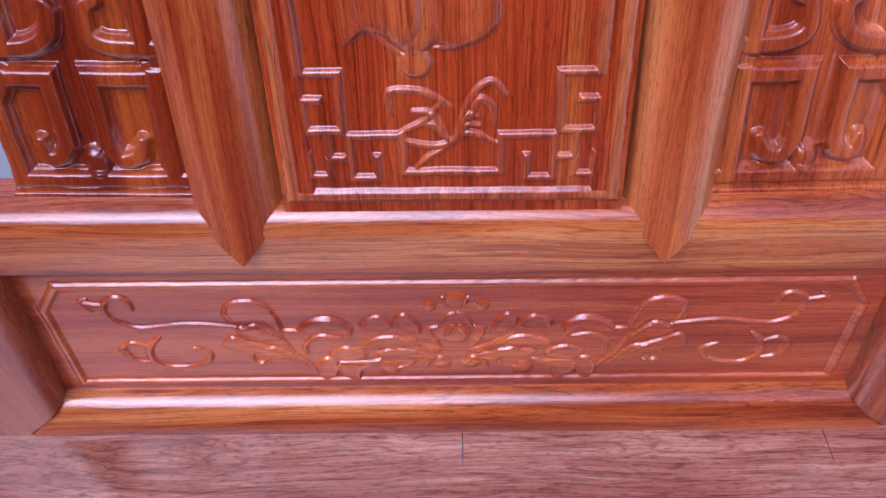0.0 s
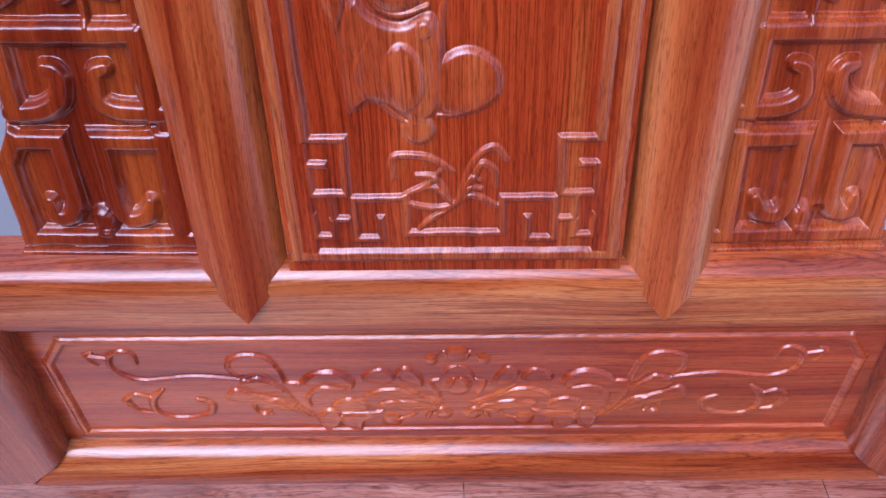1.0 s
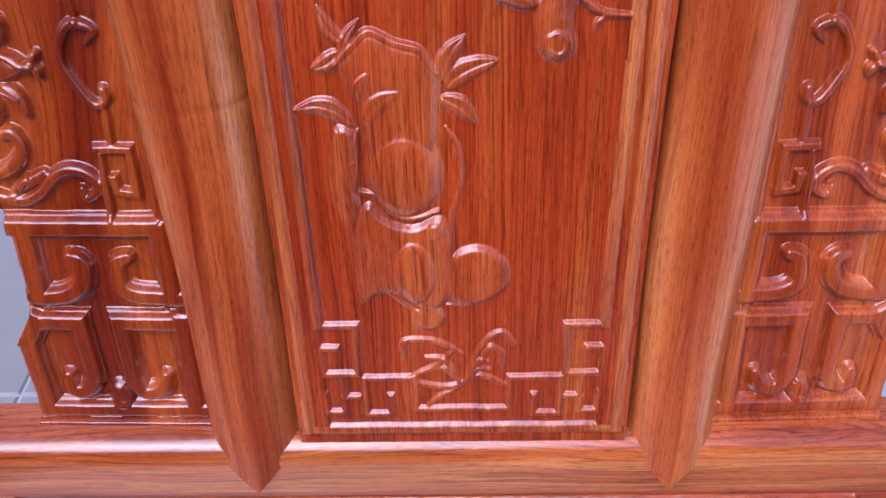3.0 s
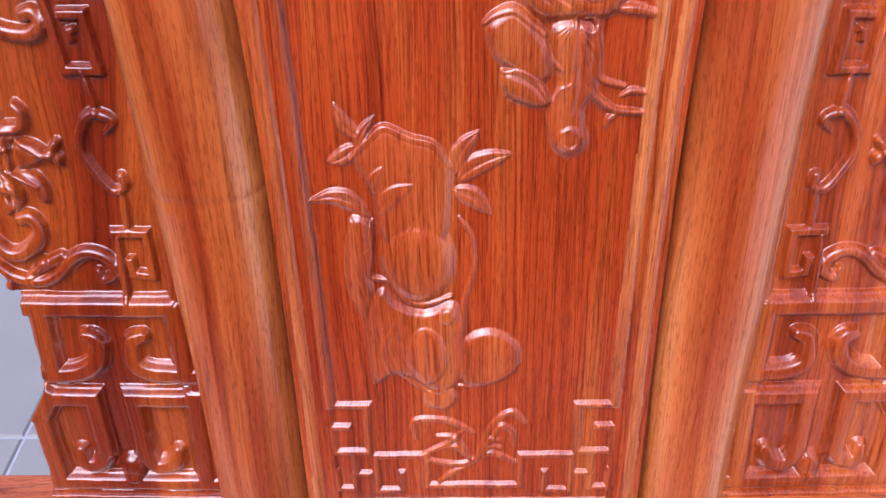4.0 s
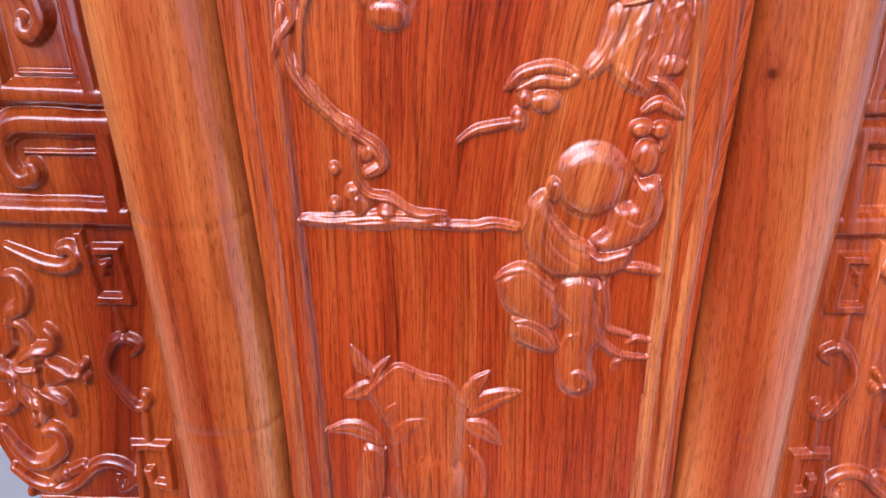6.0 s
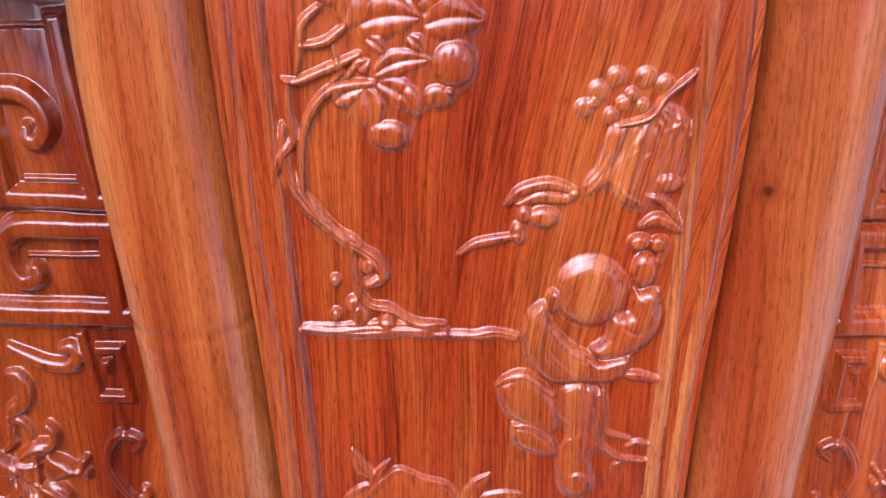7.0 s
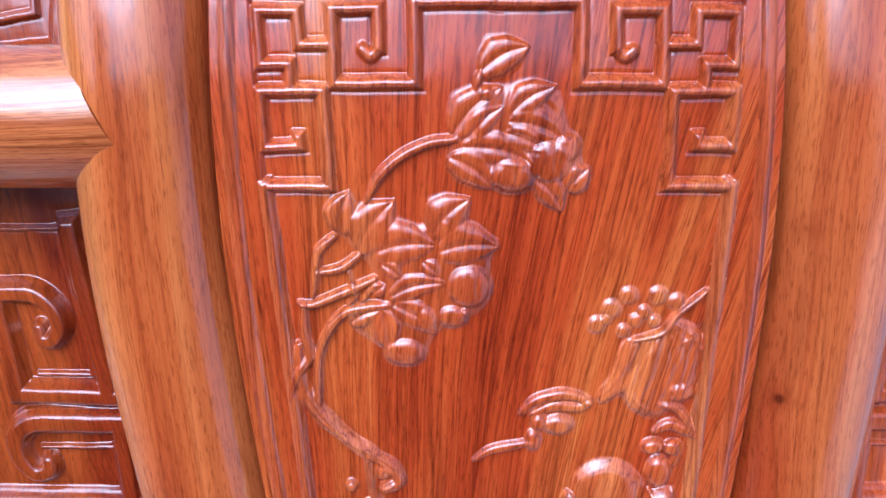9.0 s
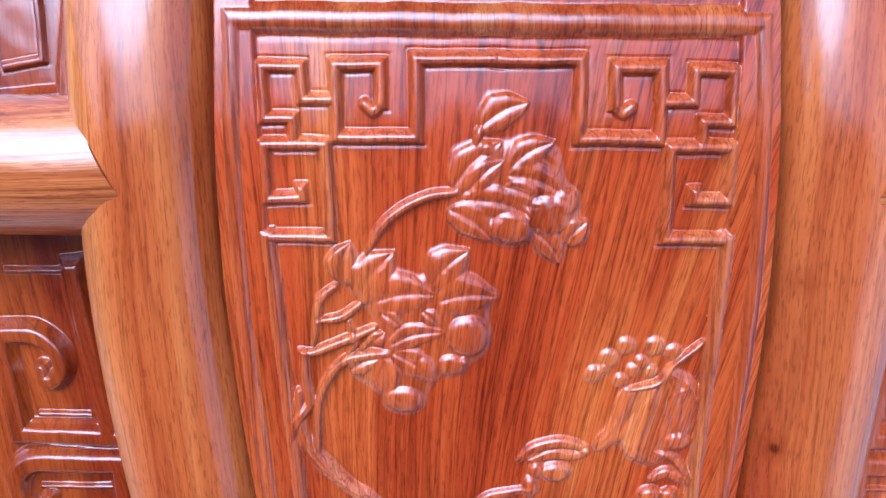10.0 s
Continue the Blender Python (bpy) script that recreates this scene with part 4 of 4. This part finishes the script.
# gouge cuts in the rock face, the bark and the fruit
cutter = random.Random(5)
for k in range(13):
    u = 56 + 2.9 * k
    top = min(1104 + 0.35 * (u - 56) + cutter.uniform(-6, 2), 1112)
    low = max(1070 + cutter.uniform(0, 12) - 0.2 * (u - 56), 1060)
    bend = cutter.uniform(-5, 5)
    centre.groove([(u + 7, top), (u + 3 + bend, 0.65 * top + 0.35 * low), (u + 0.4 * bend, 0.3 * top + 0.7 * low), (u - 4, low)], cutter.uniform(2.2, 3.6), cutter.uniform(0.35, 0.8))
for u, z, run in ((-17, 1134, 13), (-13, 1135, 15), (-9, 1134, 13), (-45, 1101, 8), (-41, 1101, 8), (3, 1180, 10), (8, 1180, 10), (19, 1187, 12), (24, 1186, 11)):
    centre.groove([(u, z), (u - 0.6, z - 0.5 * run), (u + 0.4, z - run)], 1.7, 0.45)
for line in ([(-86, 1076), (-75, 1063), (-62, 1052), (-52, 1044)], [(-82, 1073), (-71, 1061), (-60, 1050)], [(-84, 1007), (-62, 1006.5), (-40, 1007.5), (-22, 1007)], [(-80, 1002.5), (-58, 1002), (-34, 1003)],
             [(-56, 1021), (-45, 1017), (-33, 1011)], [(-50, 1036), (-49, 1031), (-52, 1029)]):
    centre.groove(line, 1.8, 0.7)
centre_panel = centre.build("centre_panel", PANEL, chair, "rosewood back panel carved with fruit branches", other={**{kind: CARVED for kind in centre.names}, "edge_moulding": BORDER, "inner_line": BORDER})

lower.stroke("carved_tendril", [(160.2, 551.7), (195.3, 555.5), (228.5, 551.1), (242.9, 556.2), (250.0, 566.0), (247.9, 580.0), (238.2, 585.9), (230.9, 581.9), (230.5, 572.0)], 4.0, 2.3)
lower.stroke("carved_tendril", [(247.0, 576.9), (256.1, 578.5), (264.6, 581.7)], 4.0, 2.3)
lower.stroke("carved_tendril", [(235.1, 507.9), (246.6, 511.7), (251.0, 527.8)], 4.0, 2.3)
lower.stroke("carved_tendril", [(156.4, 521.0), (154.7, 508.4), (144.5, 506.4)], 4.0, 2.3)
lower.stroke("carved_tendril", [(147.1, 526.1), (133.2, 522.4), (115.4, 502.2)], 4.0, 2.3)
lower.stroke("carved_tendril", [(117.0, 546.1), (107.3, 556.8), (91.0, 559.8), (78.3, 548.8), (82.6, 537.2)], 4.0, 2.3)
lower.stroke("carved_tendril", [(85.7, 537.2), (101.8, 539.2), (113.5, 529.1), (113.3, 516.7)], 4.0, 2.3)
lower.stroke("carved_tendril", [(127.0, 546.3), (117.0, 546.1)], 4.0, 2.3)
lower.stroke("carved_tendril", [(35.4, 502.8), (29.7, 511.8), (21.3, 509.8), (23.9, 498.8)], 4.0, 2.3)
lower.stroke("carved_tendril", [(18.4, 502.5), (12.8, 511.5), (6.6, 504.1)], 4.0, 2.3)
lower.stroke("carved_tendril", [(12.4, 525.7), (19.9, 544.6), (13.7, 549.5)], 4.0, 2.3)
lower.stroke("carved_tendril", [(7.9, 539.4), (3.6, 549.4), (2.4, 550.9)], 4.0, 2.3)
lower.dome("carved_petal", (51.8, 497.4), 7.3, 8.2, 2.1)
lower.dome("carved_petal", (18.8, 573.6), 4.7, 6.1, 2.3)
lower.dome("carved_petal", (1.5, 579.5), 6.6, 7.9, 2.5)
lower.dome("carved_petal", (1.3, 541.0), 8.6, 11.3, 2.3)
lower.dome("carved_petal", (10.9, 504.2), 6.4, 7.3, 1.7)
lower.stroke("carved_tendril", [(129.5, 537.9), (121.6, 516.9), (109.3, 500.3)], 2.8, 1.9)
lower.stroke("carved_tendril", [(91.6, 505.5), (72.4, 505.9), (58.3, 509.4)], 2.8, 1.9)
lower.stroke("carved_tendril", [(42.5, 541.6), (24.7, 527.7), (10.4, 520.4)], 2.8, 1.9)
lower.stroke("carved_tendril", [(58.0, 526.5), (35.4, 522.6), (14.6, 520.5)], 2.8, 1.9)
lower.stroke("carved_tendril", [(11.6, 552.8), (7.4, 562.4), (1.6, 565.5)], 2.8, 1.9)
lower.stroke("carved_tendril", [(259.3, 569.3), (262.5, 574.0), (264.4, 582.3), (258.8, 584.7)], 2.8, 1.9)
lower.stroke("carved_tendril", [(31.1, 504.5), (41.0, 499.1), (49.7, 497.4)], 2.8, 1.9)
lower.stroke("carved_tendril", [(163.2, 574.1), (167.3, 564.8), (164.1, 556.7), (156.8, 558.2)], 2.8, 1.9)
lower.stroke("carved_tendril", [(154.3, 521.0), (156.1, 512.0), (150.8, 506.5), (143.5, 511.8)], 2.8, 1.9)
lower.stroke("carved_tendril", [(164.2, 551.8), (156.6, 550.0), (142.5, 549.8), (129.2, 539.6)], 2.8, 1.9)
lower.stroke("carved_tendril", [(14.8, 578.2), (8.8, 582.7), (7.1, 575.0)], 2.8, 1.9)
lower.pad("carved_lobe", [(164.5, 577.2), (147.7, 583.1), (133.8, 575.2), (127.2, 551.2), (133.1, 546.4), (143.0, 558.0), (159.5, 555.0), (165.7, 563.1)], 2.7, rim=True)
lower.pad("carved_lobe", [(161.3, 546.8), (147.6, 554.8), (135.1, 546.4), (129.8, 536.2), (141.3, 534.7), (154.9, 538.3)], 2.7, rim=True)
lower.pad("carved_lobe", [(175.5, 528.3), (166.7, 540.2), (153.9, 533.2), (137.1, 524.2), (123.1, 507.9), (141.1, 513.6), (156.4, 521.0), (170.5, 523.0)], 2.7, rim=True)
lower.pad("carved_lobe", [(117.0, 546.1), (107.2, 557.5), (90.8, 561.1), (78.1, 550.5), (79.4, 538.8), (92.8, 545.8), (107.4, 542.6)], 2.7, rim=True)
lower.pad("carved_lobe", [(70.2, 548.7), (67.2, 558.5), (54.9, 563.1), (45.8, 551.7), (56.4, 545.2)], 2.7, rim=True)
lower.pad("carved_lobe", [(45.2, 559.8), (36.9, 566.0), (27.6, 554.6), (26.2, 541.4), (36.2, 544.9), (43.9, 550.0)], 2.7, rim=True)
lower.pad("carved_lobe", [(71.2, 528.4), (59.1, 537.5), (42.7, 538.3), (24.7, 527.7), (12.6, 518.7), (33.2, 524.3), (53.8, 526.4)], 2.7, rim=True)
lower.pad("carved_lobe", [(96.5, 516.5), (84.9, 526.2), (70.9, 521.4), (69.7, 512.4), (86.9, 509.1)], 2.7, rim=True)
lower.pad("carved_lobe", [(109.3, 500.3), (101.3, 512.2), (91.4, 507.3), (93.4, 490.6), (104.9, 485.1)], 2.7, rim=True)
lower.pad("carved_lobe", [(91.8, 503.7), (74.6, 505.2), (57.3, 509.3), (73.4, 495.9), (76.7, 484.6), (89.3, 488.6)], 2.7, rim=True)
lower.pad("carved_lobe", [(60.8, 517.7), (41.5, 524.4), (21.0, 518.1), (14.9, 511.6), (33.9, 511.1)], 2.7, rim=True)
lower.stroke("carved_tendril", [(220.5, 539.0), (230.5, 527.8), (233.0, 513.2), (223.0, 502.5), (207.9, 501.5), (191.9, 508.1), (188.2, 519.9), (197.4, 525.8)], 5.5, 2.4)
lower.stroke("carved_tendril", [(231.7, 529.2), (243.3, 533.0), (253.4, 523.8), (249.3, 513.5)], 4.0, 2.3)
lower.mirror()
lower_panel = lower.build("lower_panel", LOWER, chair, "rosewood panel carved with a scrolling flower", 14.0, {kind: CARVED_FLOWER for kind in lower.names if kind.startswith("carved")})

# top rail over the panel
top = []
for i in range(13):
    u = -0.20 + 0.4 * i / 12
    top.append([(shifted(u, 1.32), 0.172 + 0.034 * math.cos(a), 1.322 + 0.032 * math.sin(a)) for a in np.linspace(0, 2 * math.pi, 24, endpoint=False)])
lofted("top_rail", top, POST, chair, "rounded rosewood top rail", sharp=60)


# wings
def wing(side):
    place = on_wing(side)
    outline = [(0.668, 0.276), (0.728, 0.2775), (0.750, 0.2635), (0.8145, 0.2615), (0.82, 0.268), (0.835, 0.276), (0.86, 0.285), (0.88, 0.30), (0.95, 0.30), (0.98, 0.285), (1.25, 0.285)]
    zs = np.linspace(0.668, 1.25, 860)
    far = np.array([interp(z, outline) for z in zs])[:, None]
    near = np.array([interp(z, INNER) + 0.015 for z in zs])[:, None]
    gu = near + (far - near) * np.linspace(0, 1, 250)[None, :]
    w = Relief(place, gu, np.repeat(zs[:, None], 250, 1), 3.0 + side)
    w.bar("inner_strip", [(1000 * interp(z, OUTER) + 3, 1000 * z) for z in np.linspace(0.675, 1.125, 22)], 14, 5)
    # lower blocks
    w.bar("edge_frame", [(256, 752), (269.5, 731), (268.5, 674)], 16.5, 7, profile=STEPPED)
    w.bar("edge_frame", [(276, 680), (162, 680)], 15, 7, profile=STEPPED)
    w.bar("edge_frame", [(170.6, 753), (173, 674)], 16.5, 7, profile=STEPPED)
    w.bar("edge_frame", [(266, 807.5), (170, 807.7)], 16, 7, profile=STEPPED)
    w.bar("edge_frame", [(253.2, 813), (253.8, 756)], 16.5, 7, profile=STEPPED)
    w.bar("edge_frame", [(174.6, 813), (172.4, 756)], 16.5, 7, profile=STEPPED)
    w.bar("hook_shoulder", [(263, 745.5), (234.6, 745.5), (234.2, 700)], 15.5, 7, profile=STEPPED)
    w.stroke("hook", [(234.2, 716), (234.4, 704.9), (240.3, 695.6), (248.6, 695.9), (250.3, 705.8)], 15, 7, 0.4, profile=STEPPED, ends=(1, 0.48), over=0)
    w.bar("hook_shoulder", [(166, 745.5), (209.6, 745.5), (209.6, 700)], 15.5, 7, profile=STEPPED)
    w.stroke("hook", [(209.6, 716), (209.1, 704.2), (203.5, 693.9), (192.5, 696.1), (188.0, 705.5)], 15, 7, 0.4, profile=STEPPED, ends=(1, 0.48), over=0)
    w.dome("bead", (219.6, 691.2), 8.1, 10.9, 7)
    w.stroke("hook", [(256.5, 762.4), (238.9, 763.8), (226.7, 770.1), (222.4, 780.5), (224.1, 786.4), (230.0, 788.5)], 15, 7, 0.4, profile=STEPPED, ends=(1, 0.48), over=0)
    w.stroke("hook", [(167.3, 762.7), (193.1, 764.3), (203.1, 770.3), (203.1, 780.7), (201.0, 786.6), (195.4, 788.8)], 15, 7, 0.4, profile=STEPPED, ends=(1, 0.48), over=0)
    w.bar("plinth", [(278, 671), (160, 671)], 8, 10)
    # middle field
    w.bar("fret", [(214.5, 976.3), (208.8, 940.0), (191.6, 939.6), (195.1, 966.7), (208.0, 966.4)], 6, 4)
    w.bar("fret", [(200.2, 959.5), (203.6, 958.6), (202.8, 953.1)], 4, 3)
    w.stroke("stem", [(200.7, 939.4), (197.1, 918.6)], 5, 3.4, 0.0)
    w.stroke("scroll", [(194.4, 908.4), (189.4, 913.7), (193.2, 917.0), (200.6, 917.7), (206.8, 909.8), (209.2, 899.3), (204.9, 888.8), (196.3, 877.3), (189.1, 879.3), (190.1, 884.7)], 6, 4.25, 0.4)
    w.stroke("stem", [(191.0, 878.4), (191.8, 854.1)], 5.5, 3.4, 0.0)
    w.bar("fret", [(202.5, 852.9), (182.4, 852.5), (182.3, 827.1), (192.8, 828.8), (194.0, 838.6)], 6, 4)
    w.stroke("stem", [(198.5, 850.1), (199.8, 811.4)], 6, 5.1, 0.0)
    w.stroke("leaf_scroll", [(213.1, 830.1), (211.3, 824.2), (204.4, 828.4), (205.0, 836.3), (214.0, 840.9), (225.0, 838.6), (237.7, 827.4), (249.2, 823.0), (262.9, 826.6), (273.6, 836.1)], 8, 5.1, 0.1)
    w.stroke("sprig", [(254.1, 825.8), (242.9, 833.2), (232.0, 839.4)], 8, 4.25, 0.0)
    w.stroke("sprig", [(247.9, 830.0), (243.3, 836.1), (241.3, 832.2)], 6, 4.25, 0.0)
    w.stroke("scroll", [(275.7, 860.1), (269.4, 848.0), (260.4, 839.5), (249.1, 842.8), (241.2, 852.6), (244.0, 861.1), (250.2, 860.9)], 10, 5.95, 0.2)
    w.stroke("scroll", [(265.6, 822.4), (269.9, 814.2), (275.5, 808.8), (277.6, 811.9)], 9, 5.1, 0.3)
    w.stroke("scroll", [(254.8, 966.9), (245.9, 962.4), (235.3, 957.9), (224.2, 956.6), (217.7, 961.5), (220.1, 966.9), (225.0, 966.0)], 9, 5.1, 0.2)
    w.stroke("tendril", [(257.7, 951.3), (252.3, 950.3), (249.3, 943.1), (251.9, 935.0), (259.4, 930.0)], 10, 5, 0.2)
    w.stroke("tendril", [(262.7, 925.5), (255.6, 924.0), (251.6, 919.1), (250.9, 914.1)], 6, 3.5, 0.3)
    w.stroke("tendril", [(266.5, 906.1), (261.5, 913.0), (261.5, 921.4), (261.7, 926.3)], 7, 4, 0.2)
    w.pad("petal", [(263.5, 900.2), (257.1, 907.2), (247.3, 911.4), (239.5, 908.5), (241.6, 904.2), (245.7, 901.9), (247.9, 894.6), (247.1, 887.6), (254.9, 886.4), (261.6, 889.9)], 5.5)
    w.stroke("petal", [(256.8, 904.7), (247.5, 910.4), (239.0, 911.6), (236.6, 917.8), (239.4, 922.3)], 7, 6, 0.35, ends=(0.6, 0.6))
    w.pad("petal", [(245.8, 901.2), (239.4, 904.8), (233.4, 901.0), (227.0, 896.6), (234.0, 890.6), (242.4, 887.8), (247.0, 890.3)], 5)
    w.stroke("petal", [(242.0, 904.2), (234.2, 901.0), (227.0, 896.9), (221.5, 903.1)], 6, 6.5, 0.35, ends=(0.5, 0.6))
    w.stroke("petal", [(227.3, 897.8), (222.7, 895.3), (221.3, 891.0)], 6, 5.5, 0.2, ends=(0.7, 0.4))
    w.stroke("petal", [(262.1, 889.9), (257.4, 879.4), (248.8, 876.1), (251.3, 867.0)], 8, 5.5, 0.1, ends=(0.6, 0.4))
    w.stroke("petal", [(256.7, 887.4), (251.3, 880.5), (246.5, 871.6)], 6, 5, 0.1, ends=(0.5, 0.4))
    w.stroke("petal", [(266.5, 888.9), (264.4, 878.3), (271.4, 872.7), (276.4, 873.5)], 7, 4.5, 0.1)
    w.stroke("petal", [(246.8, 886.8), (236.6, 882.7), (234.4, 872.9)], 8, 5.5, 0.3, ends=(0.5, 0.7))
    w.stroke("petal", [(251.7, 887.5), (243.7, 885.1), (235.4, 880.0)], 4, 6, 0)
    w.stroke("petal", [(262.6, 900.2), (255.4, 898.7), (247.4, 899.8)], 4, 5, 0)
    w.stroke("petal", [(249.2, 910.0), (248.1, 899.8), (248.5, 888.5)], 4, 5, 0)
    w.stroke("petal", [(273.5, 904.2), (269.8, 897.5), (263.8, 894.2)], 12, 6, 0.1)
    w.stroke("petal", [(256.2, 872.3), (254.7, 866.9), (257.0, 864.1)], 5, 4, 0)
    # upper field
    w.bar("edge_frame", [(290, 985.5), (182, 985.3)], 15.5, 7, profile=STEPPED)
    w.stroke("hook", [(247.3, 1095.3), (230.8, 1095.0), (220.9, 1088.5), (218.1, 1078.9), (222.9, 1072.1), (228.3, 1073.0), (228.5, 1077.8)], 12.5, 7, 0.4, profile=STEPPED, ends=(1, 0.48), over=0)
    w.bar("edge_frame", [(248.6, 1099.0), (243.3, 1045.1), (188, 1043.8)], 13, 7, profile=STEPPED)
    w.bar("carved_line", [(243.4, 1125.0), (213.6, 1125.4), (205.0, 1053.6), (234.1, 1054.2)], 2.5, 2)
    w.bar("edge_frame", [(208.1, 1131.2), (195.8, 1039)], 13, 7, profile=STEPPED)
    w.stroke("hook", [(189.3, 1030.3), (222.8, 1030.2), (239.3, 1029.5), (247.8, 1022.4), (247.6, 1011.3), (241.0, 1002.6), (232.8, 1004.3), (233.0, 1008.4)], 15, 7, 0.4, profile=STEPPED, ends=(1, 0.48), over=0)
    w.bar("carved_line", [(237.5, 1015.4), (198.9, 1016.0), (197.6, 995.2)], 2.5, 2)
    w.bar("edge_frame", [(193.4, 1036), (191.0, 980)], 13, 7, profile=STEPPED)
    w.bar("edge_frame", [(196.6, 1247.4), (203.1, 1203.8), (235.5, 1200.9)], 12.5, 6, profile=STEPPED)
    w.bar("carved_line", [(214.3, 1247.2), (214.0, 1220.8), (233.8, 1217.6)], 4, 3)
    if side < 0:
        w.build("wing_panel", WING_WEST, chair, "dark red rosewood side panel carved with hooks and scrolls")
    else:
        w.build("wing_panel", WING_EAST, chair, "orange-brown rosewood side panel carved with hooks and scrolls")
    # round shoulder rail, its end cut to a point against the post
    rings = []
    for i in range(11):
        t = i / 10
        ring = []
        for a in np.linspace(0, 2 * math.pi, 28, endpoint=False):
            dz, dy = 0.031 * math.sin(a), 0.031 * math.cos(a)
            u0 = 0.1555 + 0.018 * abs(math.sin(a))
            ring.append((shifted(side * (u0 * (1 - t) + 0.32 * t), 1.190), 0.150 - dy, 1.190 + dz))
        rings.append(ring)
    lofted("shoulder_rail", rings, RAIL, chair, "rounded rosewood rail with a pointed end", sharp=60)


wing(-1)
wing(1)

# ---------------------------------------------------------------- floor tiles
shared = tile_mesh()
for i in range(-2, 2):
    for j in range(-5, 6):
        piece = new("tile", shared)
        piece.parent = floor
        piece.location = (-0.74 + 0.3 + 0.6 * i, 0.593 + 0.3 + 0.6 * j, 0.0)
